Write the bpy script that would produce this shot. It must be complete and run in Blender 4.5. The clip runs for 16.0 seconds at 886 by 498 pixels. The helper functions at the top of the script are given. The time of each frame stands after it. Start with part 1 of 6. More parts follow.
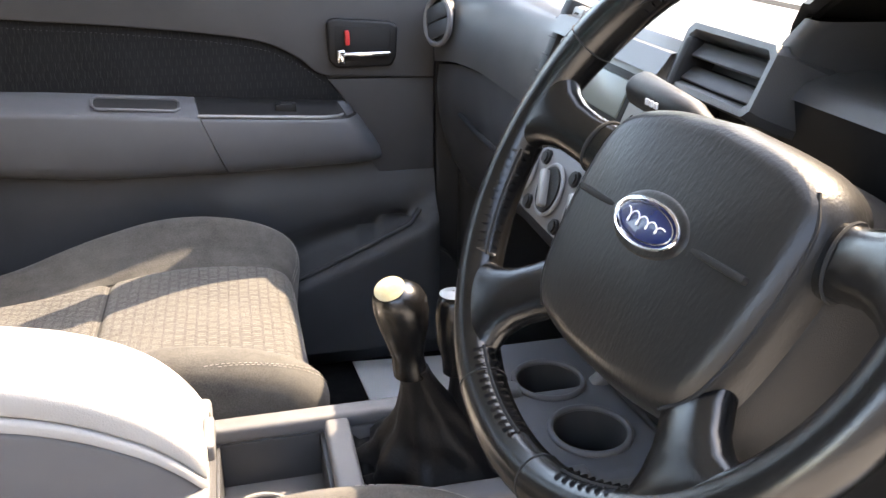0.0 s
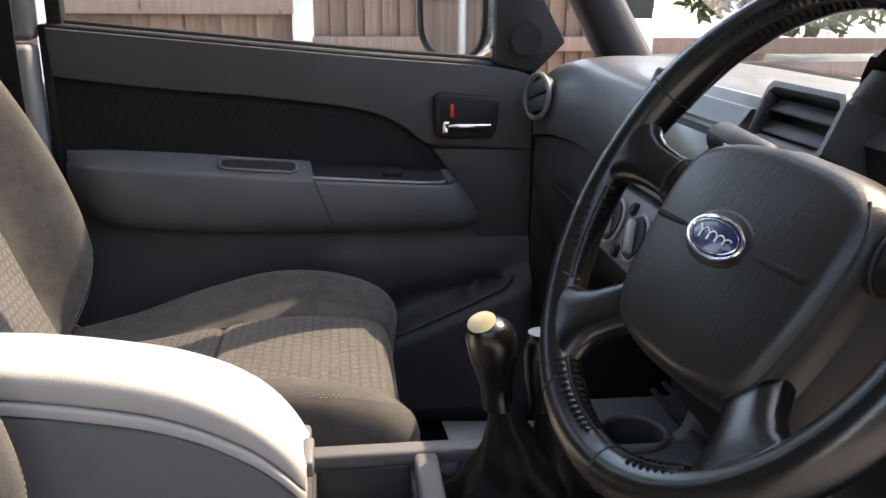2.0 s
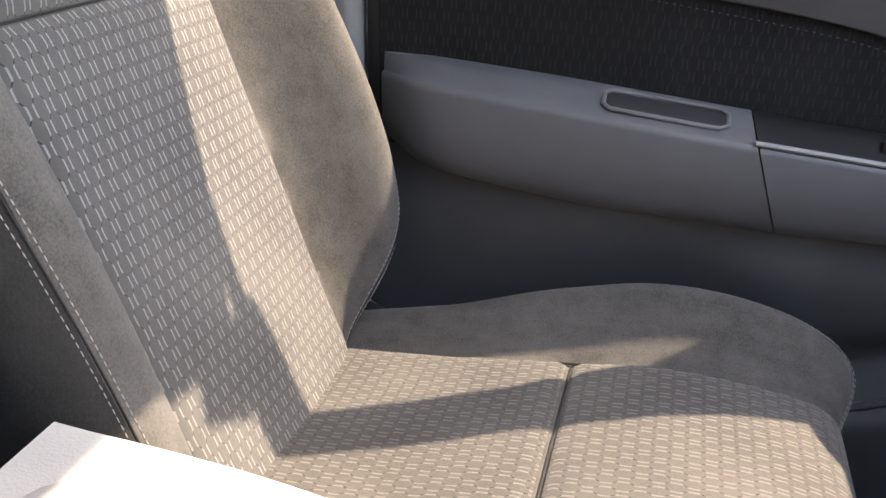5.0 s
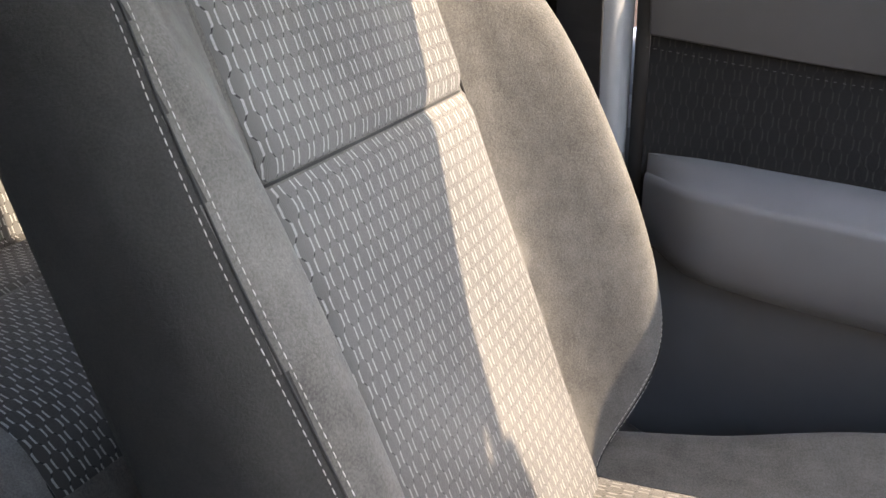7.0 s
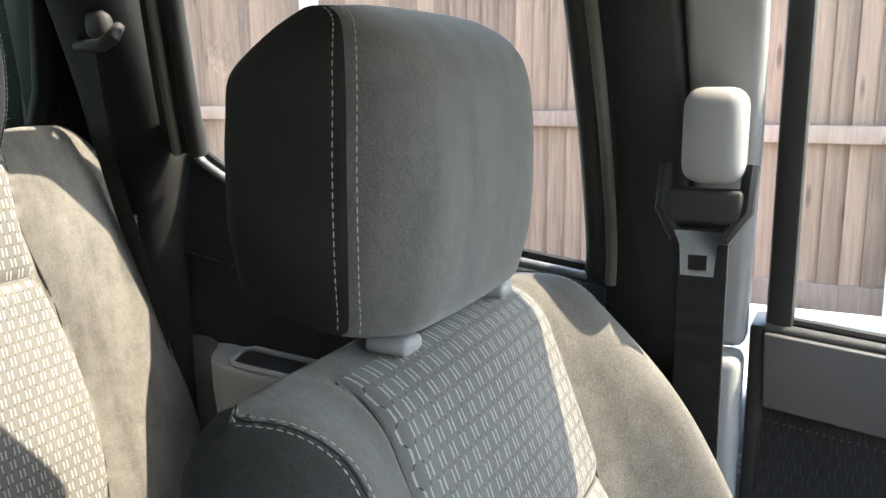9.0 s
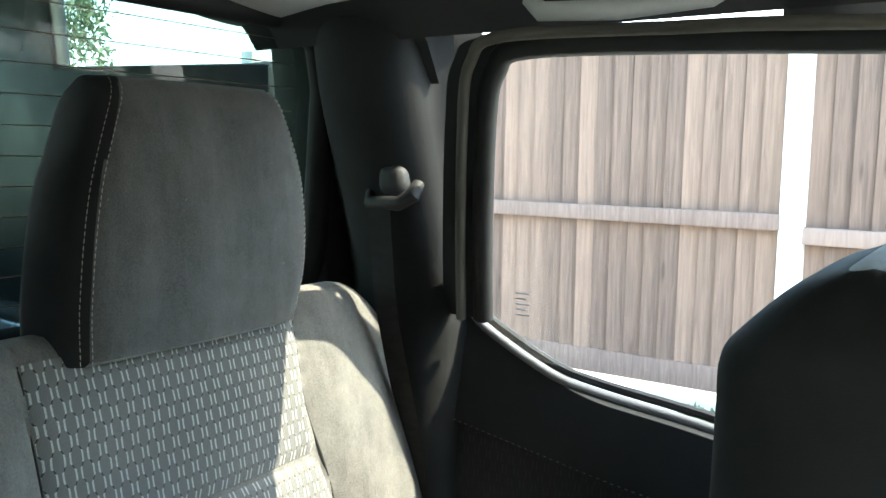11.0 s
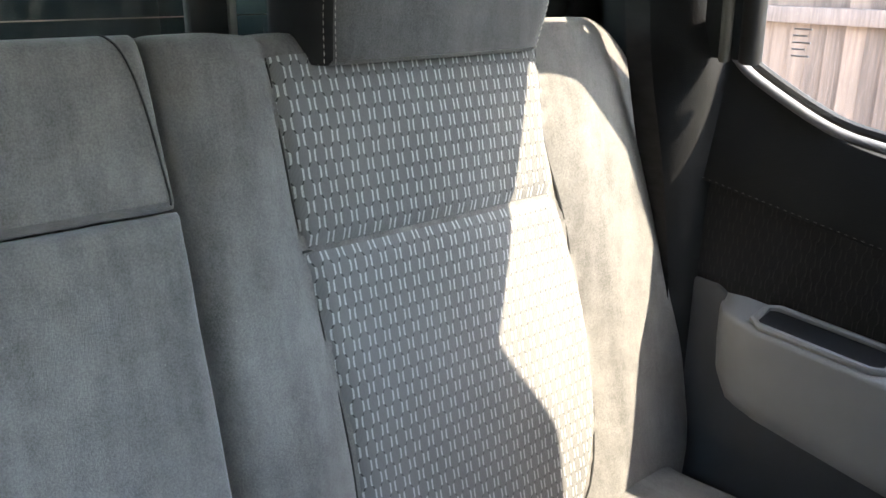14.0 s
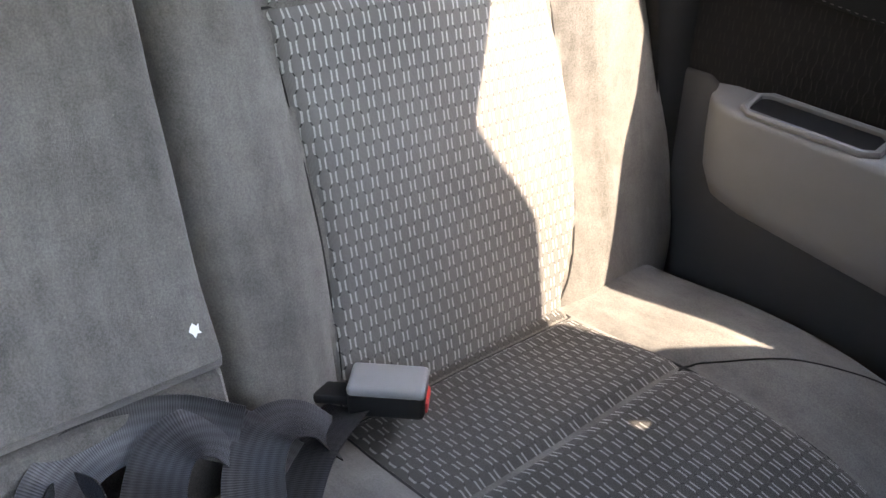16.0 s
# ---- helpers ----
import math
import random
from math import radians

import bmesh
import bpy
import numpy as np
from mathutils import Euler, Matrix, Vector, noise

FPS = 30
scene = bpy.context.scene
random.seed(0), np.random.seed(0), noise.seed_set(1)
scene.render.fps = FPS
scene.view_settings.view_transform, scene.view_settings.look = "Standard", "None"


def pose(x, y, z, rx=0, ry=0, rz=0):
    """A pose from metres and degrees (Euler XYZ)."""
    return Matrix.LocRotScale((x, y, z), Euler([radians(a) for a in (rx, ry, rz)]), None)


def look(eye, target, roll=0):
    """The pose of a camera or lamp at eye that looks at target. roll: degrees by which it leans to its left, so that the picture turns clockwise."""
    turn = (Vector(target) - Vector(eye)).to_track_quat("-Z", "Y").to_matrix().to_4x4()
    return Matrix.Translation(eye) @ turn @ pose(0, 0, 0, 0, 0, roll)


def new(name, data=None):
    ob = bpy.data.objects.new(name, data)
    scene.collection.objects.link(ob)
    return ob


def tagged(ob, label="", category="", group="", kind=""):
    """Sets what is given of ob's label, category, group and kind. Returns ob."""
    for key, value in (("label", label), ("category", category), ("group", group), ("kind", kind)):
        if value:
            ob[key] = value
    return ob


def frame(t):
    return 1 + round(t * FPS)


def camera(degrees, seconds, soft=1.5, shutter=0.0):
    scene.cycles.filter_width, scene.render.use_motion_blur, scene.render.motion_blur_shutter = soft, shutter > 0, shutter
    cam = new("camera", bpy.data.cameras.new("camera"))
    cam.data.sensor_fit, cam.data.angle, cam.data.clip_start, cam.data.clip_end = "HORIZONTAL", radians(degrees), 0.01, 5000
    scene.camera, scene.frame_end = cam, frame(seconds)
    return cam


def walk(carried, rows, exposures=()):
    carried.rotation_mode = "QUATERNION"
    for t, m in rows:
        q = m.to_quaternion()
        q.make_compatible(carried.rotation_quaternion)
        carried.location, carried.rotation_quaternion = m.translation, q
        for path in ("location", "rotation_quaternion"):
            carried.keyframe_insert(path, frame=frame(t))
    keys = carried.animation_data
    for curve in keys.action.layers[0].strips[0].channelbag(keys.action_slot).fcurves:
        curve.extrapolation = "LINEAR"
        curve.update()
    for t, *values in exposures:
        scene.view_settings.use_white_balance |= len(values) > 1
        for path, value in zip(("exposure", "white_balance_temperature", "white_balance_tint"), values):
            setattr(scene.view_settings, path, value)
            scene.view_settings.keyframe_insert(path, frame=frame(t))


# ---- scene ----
cam = camera(55.7, 16.0)
PATH = [
    (0, (0.392, -0.763, 1.512), (0.834, 1.02, 0.722), 0.3),
    (0.5, (0.368, -0.891, 1.541), (0.734, 0.944, 0.837), 0.4),
    (1, (0.364, -1.001, 1.555), (0.662, 0.869, 0.911), 0.2),
    (1.5, (0.379, -0.989, 1.534), (0.644, 0.9, 0.932), 0.1),
    (2, (0.377, -0.845, 1.485), (0.612, 1.054, 0.9), 0.4),
    (2.5, (0.38, -0.707, 1.466), (0.557, 1.198, 0.883), 0.3),
    (3, (0.378, -0.589, 1.46), (0.455, 1.318, 0.865), 0.3),
    (3.5, (0.346, -0.464, 1.442), (0.31, 1.429, 0.799), 0.7),
    (4, (0.339, -0.386, 1.403), (0.107, 1.484, 0.733), 0.7),
    (4.2, (0.301, -0.355, 1.409), (0.052, 1.493, 0.685), 1.2),
    (6.3, (0.19, -0.197, 1.474), (-0.667, 1.354, 0.547), -1.1),
    (7, (0.12, -0.188, 1.503), (-0.761, 1.408, 0.682), -1.9),
    (7.5, (0.072, -0.201, 1.56), (-0.815, 1.444, 0.847), -1.8),
    (8, (0.06, -0.213, 1.625), (-0.85, 1.453, 0.995), -1.3),
    (8.2, (0.045, -0.223, 1.639), (-0.857, 1.47, 1.075), -1.7),
    (10.3, (-0.239, -0.215, 1.774), (-1.088, 1.574, 1.489), 0.9),
    (10.5, (-0.275, -0.22, 1.784), (-1.191, 1.539, 1.523), 0.9),
    (11, (-0.321, -0.217, 1.801), (-1.437, 1.426, 1.568), 0.8),
    (11.5, (-0.35, -0.205, 1.803), (-1.612, 1.329, 1.571), 0.5),
    (12, (-0.367, -0.183, 1.774), (-1.699, 1.283, 1.492), 0.5),
    (12.5, (-0.376, -0.191, 1.747), (-1.755, 1.207, 1.366), 0.5),
    (13, (-0.381, -0.195, 1.729), (-1.793, 1.132, 1.235), 0.7),
    (13.5, (-0.362, -0.199, 1.709), (-1.798, 1.071, 1.139), 0.6),
    (14, (-0.36, -0.197, 1.687), (-1.804, 1.03, 1.049), 0.6),
    (14.5, (-0.352, -0.191, 1.665), (-1.791, 1.002, 0.952), 0.5),
    (15, (-0.347, -0.18, 1.637), (-1.758, 0.989, 0.836), 0.7),
    (15.5, (-0.343, -0.175, 1.614), (-1.715, 0.978, 0.727), 0.9),
    (16, (-0.342, -0.175, 1.602), (-1.682, 0.966, 0.652), 1.0),
]
walk(cam, [(t, look(eye, target, roll)) for t, eye, target, roll in PATH],
     exposures=[(0, 4.25, 8700, 16), (0.7, 3.55, 8500, 16), (1.5, 3.08, 8500, 17), (3, 3.02, 8400, 17), (3.5, 3.42, 8300, 17), (4, 3.55, 8400, 18), (6.5, 4.08, 8500, 17),
                (8, 4.08, 8200, 13), (10.5, 4.32, 7100, -1), (11.5, 4.46, 7000, -2), (12.5, 4.72, 6850, -2), (13.5, 4.74, 7200, 6), (14.5, 4.65, 7500, 12), (15, 4.45, 7700, 14), (16, 4.88, 8150, 18)])

# ---- light ----
SUN_TO = Vector((2.15, 1.0, 2.85)).normalized()
world = bpy.data.worlds.new("sky")
scene.world = world
world.use_nodes = True
wn = world.node_tree
sky = wn.nodes.new("ShaderNodeTexSky")
sky.sky_type, sky.sun_disc = "NISHITA", False
sky.sun_elevation = math.asin(SUN_TO.z)
sky.sun_rotation = math.atan2(SUN_TO.x, SUN_TO.y)
wn.links.new(sky.outputs["Color"], wn.nodes["Background"].inputs["Color"])
wn.nodes["Background"].inputs["Strength"].default_value = 0.15
sun = new("sun", bpy.data.lights.new("sun", "SUN"))
sun.data.energy, sun.data.angle, sun.data.color = 1.28, radians(0.53), (1.0, 0.93, 0.83)
sun.matrix_world = look((0, 0, 8), Vector((0, 0, 8)) - SUN_TO)

# ---- materials ----
def material(name, build):
    m = bpy.data.materials.new(name)
    m.use_nodes = True
    nt = m.node_tree
    b = nt.nodes["Principled BSDF"]
    build(nt, b)
    return m


def nd(nt, kind, **values):
    n = nt.nodes.new(kind)
    for key, v in values.items():
        n.inputs[int(key[1:]) if key[1:].isdigit() else key.replace("_", " ")].default_value = v
    return n


def mth(nt, op, a, b=None, c=None):
    n = nt.nodes.new("ShaderNodeMath")
    n.operation = op
    for i, v in enumerate((a, b, c)):
        if v is None:
            continue
        if isinstance(v, (int, float)):
            n.inputs[i].default_value = v
        else:
            nt.links.new(v, n.inputs[i])
    return n.outputs[0]


def mix_rgb(nt, fac, a, b):
    n = nt.nodes.new("ShaderNodeMix")
    n.data_type = "RGBA"
    for i, v in ((0, fac), (6, a), (7, b)):
        if isinstance(v, (int, float)):
            n.inputs[i].default_value = v
        elif isinstance(v, tuple):
            n.inputs[i].default_value = (*v, 1)
        else:
            nt.links.new(v, n.inputs[i])
    return n.outputs[2]


def noise_of(nt, scale, detail=3.0, rough=0.55, stretch=None):
    tc = nt.nodes.new("ShaderNodeTexCoord")
    out = tc.outputs["Object"]
    if stretch:
        mp = nt.nodes.new("ShaderNodeMapping")
        mp.inputs["Scale"].default_value = stretch
        nt.links.new(out, mp.inputs["Vector"])
        out = mp.outputs[0]
    n = nt.nodes.new("ShaderNodeTexNoise")
    n.inputs["Scale"].default_value, n.inputs["Detail"].default_value, n.inputs["Roughness"].default_value = scale, detail, rough
    nt.links.new(out, n.inputs["Vector"])
    return n.outputs["Fac"]


def ramp(nt, fac, lo, hi, a=0.0, b=1.0):
    n = nt.nodes.new("ShaderNodeMapRange")
    nt.links.new(fac, n.inputs[0])
    for i, v in ((1, lo), (2, hi), (3, a), (4, b)):
        n.inputs[i].default_value = v
    return n.outputs[0]


def bump(nt, b, height, strength, distance=0.001):
    n = nt.nodes.new("ShaderNodeBump")
    n.inputs["Strength"].default_value, n.inputs["Distance"].default_value = strength, distance
    nt.links.new(height, n.inputs["Height"])
    nt.links.new(n.outputs[0], b.inputs["Normal"])


def surface(name, lo, hi, rough=(0.5, 0.65), grain=900, grain_bump=0.15, blotch=9, metal=0.0, sheen=0.0, coat=0.0, stretch=None, spec=0.5):
    """A worn surface: colour between lo and hi over large blotches, fine grain in relief."""
    def build(nt, b):
        big, fine = noise_of(nt, blotch, 4, 0.6, stretch), noise_of(nt, grain, 2, 0.6, stretch)
        f = mth(nt, "ADD", mth(nt, "MULTIPLY", ramp(nt, big, 0.3, 0.7), 0.75), mth(nt, "MULTIPLY", fine, 0.25))
        nt.links.new(mix_rgb(nt, f, lo, hi), b.inputs["Base Color"])
        nt.links.new(ramp(nt, big, 0.3, 0.7, rough[1], rough[0]), b.inputs["Roughness"])
        b.inputs["Metallic"].default_value = metal
        b.inputs["Sheen Weight"].default_value = sheen
        b.inputs["Coat Weight"].default_value = coat
        b.inputs["Specular IOR Level"].default_value = spec
        if grain_bump:
            bump(nt, b, fine, grain_bump)
    return material(name, build)


def cloth(name, base, base2, thread, pitch=0.0085, length=0.0295, width=0.0012, amp=0.0016, shine=0.85, sheen=0.15):
    """Woven cloth with chains of long hexagons: pale threads on the flanks, dark at the knots."""
    def build(nt, b):
        uv = nt.nodes.new("ShaderNodeUVMap")
        uv.uv_map = "UVMap"
        wob = nt.nodes.new("ShaderNodeTexNoise")
        wob.inputs["Scale"].default_value = 25
        nt.links.new(uv.outputs[0], wob.inputs["Vector"])
        sp = nt.nodes.new("ShaderNodeSeparateXYZ")
        nt.links.new(uv.outputs[0], sp.inputs[0])
        u = mth(nt, "ADD", sp.outputs[0], mth(nt, "MULTIPLY", mth(nt, "SUBTRACT", wob.outputs["Fac"], 0.5), 0.0022))
        v = sp.outputs[1]
        s = mth(nt, "SINE", mth(nt, "MULTIPLY", v, 2 * math.pi / length))
        w = mth(nt, "MULTIPLY", mth(nt, "MAXIMUM", -1.0, mth(nt, "MINIMUM", 1.0, mth(nt, "MULTIPLY", s, 1.55))), amp)
        wide = ramp(nt, mth(nt, "ABSOLUTE", s), 0.28, 0.52, 0.75, 1.0)
        lines = None
        for k, sign in ((0.0, 1.0), (1.0, -1.0)):
            x = mth(nt, "ADD", mth(nt, "SUBTRACT", u, k * pitch), mth(nt, "MULTIPLY", w, sign))
            d = mth(nt, "ABSOLUTE", mth(nt, "SUBTRACT", mth(nt, "WRAP", x, pitch, -pitch), 0.0))
            line = ramp(nt, mth(nt, "DIVIDE", d, wide), width * 0.82, width * 1.12, 1.0, 0.0)
            lines = line if lines is None else mth(nt, "MAXIMUM", lines, line)
        flank = ramp(nt, mth(nt, "ABSOLUTE", s), 0.30, 0.50, 0.0, 1.0)
        pale = mth(nt, "MULTIPLY", lines, flank)
        weave = nt.nodes.new("ShaderNodeTexWave")
        weave.inputs["Scale"].default_value = 330
        weave.inputs["Distortion"].default_value = 1.5
        nt.links.new(uv.outputs[0], weave.inputs["Vector"])
        dirt = noise_of(nt, 7, 4)
        ground = mix_rgb(nt, ramp(nt, dirt, 0.3, 0.7), base, base2)
        dark = mix_rgb(nt, mth(nt, "MULTIPLY", mth(nt, "SUBTRACT", lines, pale), 0.85), ground, (0.01, 0.01, 0.011))
        fray = noise_of(nt, 700, 2)
        col = mix_rgb(nt, mth(nt, "MULTIPLY", pale, ramp(nt, fray, 0.3, 0.6, 0.45, 1.0)), dark, thread)
        nt.links.new(col, b.inputs["Base Color"])
        nt.links.new(mix_rgb(nt, pale, (0.9, 0.9, 0.9), (1 - shine * 0.68,) * 3), b.inputs["Roughness"])
        b.inputs["Sheen Weight"].default_value = sheen
        nt.links.new(ramp(nt, pale, 0.0, 1.0, 0.2, shine), b.inputs["Specular IOR Level"])
        h = mth(nt, "ADD", mth(nt, "MULTIPLY", weave.outputs["Fac"], 0.3), mth(nt, "SUBTRACT", mth(nt, "MULTIPLY", pale, 0.8), mth(nt, "MULTIPLY", lines, 1.2)))
        bump(nt, b, h, 0.55, 0.0012)
    return material(name, build)


def suede(name, lo, hi, sheen=0.2):
    """Napped microfibre: soft, brushed lighter and darker in broad strokes, with dust specks."""
    def build(nt, b):
        big = noise_of(nt, 6, 3, 0.5, (1.0, 3.0, 0.8))
        mid = noise_of(nt, 38, 4, 0.6)
        fine = noise_of(nt, 560, 4, 0.75)
        speck = noise_of(nt, 260, 1, 0.5)
        stroke = noise_of(nt, 5, 5, 0.7, (1.0, 9.0, 1.6))
        f = mth(nt, "ADD", mth(nt, "MULTIPLY", ramp(nt, big, 0.38, 0.62), 0.28), mth(nt, "MULTIPLY", ramp(nt, mid, 0.3, 0.7), 0.26))
        f = mth(nt, "ADD", f, mth(nt, "MULTIPLY", ramp(nt, stroke, 0.38, 0.62), 0.20))
        f = mth(nt, "ADD", f, mth(nt, "MULTIPLY", ramp(nt, fine, 0.38, 0.62), 0.40))
        c = mix_rgb(nt, f, lo, hi)
        c = mix_rgb(nt, mth(nt, "MULTIPLY", ramp(nt, speck, 0.78, 0.84), sheen * 2), c, (0.34, 0.32, 0.29))
        nt.links.new(c, b.inputs["Base Color"])
        b.inputs["Roughness"].default_value = 0.92
        b.inputs["Sheen Weight"].default_value = sheen
        b.inputs["Sheen Roughness"].default_value = 0.5
        b.inputs["Specular IOR Level"].default_value = 0.2
        bump(nt, b, mth(nt, "ADD", fine, mid), 0.4, 0.0014)
    return material(name, build)


def glass(name, tint, gloss=0.03, dirt=0.0):
    m = bpy.data.materials.new(name)
    m.use_nodes = True
    nt = m.node_tree
    nt.nodes.remove(nt.nodes["Principled BSDF"])
    tr, gl, df = nt.nodes.new("ShaderNodeBsdfTransparent"), nt.nodes.new("ShaderNodeBsdfGlossy"), nt.nodes.new("ShaderNodeBsdfDiffuse")
    tr.inputs[0].default_value = (*tint, 1)
    gl.inputs["Roughness"].default_value = gloss
    df.inputs[0].default_value = (0.35, 0.36, 0.33, 1)
    fr = nt.nodes.new("ShaderNodeFresnel")
    fr.inputs[0].default_value = 1.45
    mx, my = nt.nodes.new("ShaderNodeMixShader"), nt.nodes.new("ShaderNodeMixShader")
    nt.links.new(mth(nt, "MINIMUM", mth(nt, "MULTIPLY", fr.outputs[0], 0.45), 0.22), mx.inputs[0])
    nt.links.new(tr.outputs[0], mx.inputs[1])
    nt.links.new(gl.outputs[0], mx.inputs[2])
    n = noise_of(nt, 22, 6, 0.75, (1, 2.2, 0.6))
    nt.links.new(mth(nt, "MULTIPLY", ramp(nt, n, 0.42, 0.8), dirt), my.inputs[0])
    nt.links.new(mx.outputs[0], my.inputs[1])
    nt.links.new(df.outputs[0], my.inputs[2])
    nt.links.new(my.outputs[0], nt.nodes["Material Output"].inputs[0])
    return m


def webbing(name, lo, hi):
    """Woven belt webbing: fine ribs across the strap, silky."""
    def build(nt, b):
        uv = nt.nodes.new("ShaderNodeUVMap")
        uv.uv_map = "UVMap"
        sp = nt.nodes.new("ShaderNodeSeparateXYZ")
        nt.links.new(uv.outputs[0], sp.inputs[0])
        rib = mth(nt, "SINE", mth(nt, "MULTIPLY", sp.outputs[1], 2 * math.pi / 0.0018))
        lane = mth(nt, "SINE", mth(nt, "MULTIPLY", sp.outputs[0], 2 * math.pi / 0.008))
        f = ramp(nt, mth(nt, "ADD", rib, mth(nt, "MULTIPLY", lane, 0.7)), -1.5, 1.5)
        nt.links.new(mix_rgb(nt, f, lo, hi), b.inputs["Base Color"])
        b.inputs["Roughness"].default_value = 0.42
        b.inputs["Specular IOR Level"].default_value = 0.45
        bump(nt, b, rib, 0.4, 0.0006)
    return material(name, build)


def timber(name, lo, hi, lap=0.0):
    """Weathered fence timber: long grain, knots, a tone of its own for every board, shade painted into the laps."""
    def build(nt, b):
        tc, oi = nt.nodes.new("ShaderNodeTexCoord"), nt.nodes.new("ShaderNodeObjectInfo")
        shift = nt.nodes.new("ShaderNodeVectorMath")
        shift.operation = "MULTIPLY_ADD"
        nt.links.new(oi.outputs["Random"], shift.inputs[0])
        shift.inputs[1].default_value = (31, 17, 43)
        nt.links.new(tc.outputs["Object"], shift.inputs[2])
        mp = nt.nodes.new("ShaderNodeMapping")
        mp.inputs["Scale"].default_value = (14, 14, 1.1)
        nt.links.new(shift.outputs[0], mp.inputs["Vector"])
        grain = nd(nt, "ShaderNodeTexNoise", Scale=4.0, Detail=5.0, Roughness=0.65, Distortion=0.6)
        nt.links.new(mp.outputs[0], grain.inputs["Vector"])
        mk = nt.nodes.new("ShaderNodeMapping")
        mk.inputs["Scale"].default_value = (9, 9, 3.2)
        nt.links.new(shift.outputs[0], mk.inputs["Vector"])
        knot = nd(nt, "ShaderNodeTexVoronoi", Scale=1.0)
        nt.links.new(mk.outputs[0], knot.inputs["Vector"])
        stain = noise_of(nt, 1.3, 3, 0.6)
        f = mth(nt, "ADD", mth(nt, "MULTIPLY", ramp(nt, grain.outputs["Fac"], 0.30, 0.70), 0.42), mth(nt, "MULTIPLY", oi.outputs["Random"], 0.40))
        f = mth(nt, "ADD", f, mth(nt, "MULTIPLY", mth(nt, "SUBTRACT", stain, 0.5), 0.5))
        c = mix_rgb(nt, f, lo, hi)
        c = mix_rgb(nt, ramp(nt, knot.outputs["Distance"], 0.06, 0.14, 0.75, 0.0), c, (0.05, 0.026, 0.016))
        # The shade where boards overlap is painted as a dark strip along the edge.
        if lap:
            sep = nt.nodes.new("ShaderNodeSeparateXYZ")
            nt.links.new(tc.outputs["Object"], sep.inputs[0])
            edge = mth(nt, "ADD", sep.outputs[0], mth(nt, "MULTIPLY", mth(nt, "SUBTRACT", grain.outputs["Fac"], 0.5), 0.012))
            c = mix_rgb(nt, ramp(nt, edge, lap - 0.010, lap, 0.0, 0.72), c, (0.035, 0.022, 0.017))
        nt.links.new(c, b.inputs["Base Color"])
        b.inputs["Roughness"].default_value = 0.85
        bump(nt, b, grain.outputs["Fac"], 0.5, 0.004)
    return material(name, build)


M_SUEDE = suede("seat_suede", (0.036, 0.035, 0.0335), (0.148, 0.143, 0.134))
# The same suede dimmed in colour: less light reaches the front seats.
M_SUEDE_DIM = suede("front_seat_suede_dim", (0.029, 0.0278, 0.0258), (0.112, 0.107, 0.098), 0.08)
# Seat suede darkened to paint in the shade on the headrests.
M_HEADREST_SHADED = suede("headrest_suede_shaded", (0.030, 0.0298, 0.029), (0.098, 0.096, 0.092))
# Seat suede again, with the shade on the backrest flanks in its colour.
M_FLANK_SHADED = suede("seat_flank_suede_shaded", (0.011, 0.0107, 0.0103), (0.032, 0.031, 0.0295), 0.02)
M_SEATSIDE = surface("seat_side_fabric", (0.012, 0.0117, 0.0114), (0.021, 0.0205, 0.020), (0.85, 0.95), 1200, 0.2, 12, sheen=0.0, spec=0.12)
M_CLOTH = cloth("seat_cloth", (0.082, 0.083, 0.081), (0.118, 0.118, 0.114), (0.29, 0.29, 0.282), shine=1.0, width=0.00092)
# Backrest cloth darkened for the shade that lies on the rear cushion.
M_CLOTH_SHADED = cloth("cushion_cloth_shaded", (0.033, 0.032, 0.030), (0.054, 0.052, 0.049), (0.19, 0.19, 0.184), shine=1.0, width=0.0009)
M_CLOTH_FRONT = cloth("front_seat_cloth", (0.060, 0.059, 0.057), (0.098, 0.096, 0.091), (0.185, 0.182, 0.174), shine=0.8, width=0.00072)
M_CLOTH_LOW = cloth("seat_cloth_worn", (0.052, 0.049, 0.045), (0.086, 0.081, 0.074), (0.125, 0.12, 0.109), width=0.0010, shine=0.4)
M_DOORCLOTH = cloth("door_cloth", (0.009, 0.009, 0.0095), (0.015, 0.015, 0.016), (0.030, 0.0295, 0.029), width=0.0007, shine=0.12, sheen=0.0)
M_SEAM = surface("seam_thread", (0.008, 0.008, 0.008), (0.015, 0.015, 0.015), (0.9, 1.0), 800, 0)
M_STITCH = surface("pale_stitching", (0.24, 0.23, 0.21), (0.36, 0.34, 0.31), (0.7, 0.8), 800, 0)
M_GREY = surface("grey_plastic", (0.034, 0.0350, 0.0372), (0.050, 0.0513, 0.0541), (0.42, 0.56), 1500, 0.35, 6, spec=0.45)
M_GREYLT = surface("light_grey_plastic", (0.16, 0.162, 0.166), (0.21, 0.212, 0.214), (0.42, 0.55), 1500, 0.3, 6)
M_DARK = surface("dark_plastic", (0.012, 0.0122, 0.0128), (0.020, 0.0203, 0.0212), (0.5, 0.65), 1500, 0.4, 6, spec=0.35)
M_ARM = surface("armrest_plastic", (0.080, 0.0815, 0.087), (0.106, 0.108, 0.1145), (0.40, 0.54), 1500, 0.35, 6, spec=0.5)
M_TRIM = surface("door_trim_plastic", (0.034, 0.0346, 0.0365), (0.049, 0.0499, 0.052), (0.42, 0.55), 1500, 0.4, 6, spec=0.42)
M_DASH = surface("dash_plastic", (0.046, 0.0462, 0.0468), (0.062, 0.0622, 0.0628), (0.33, 0.45), 1100, 0.45, 8, spec=0.95, coat=0.15)
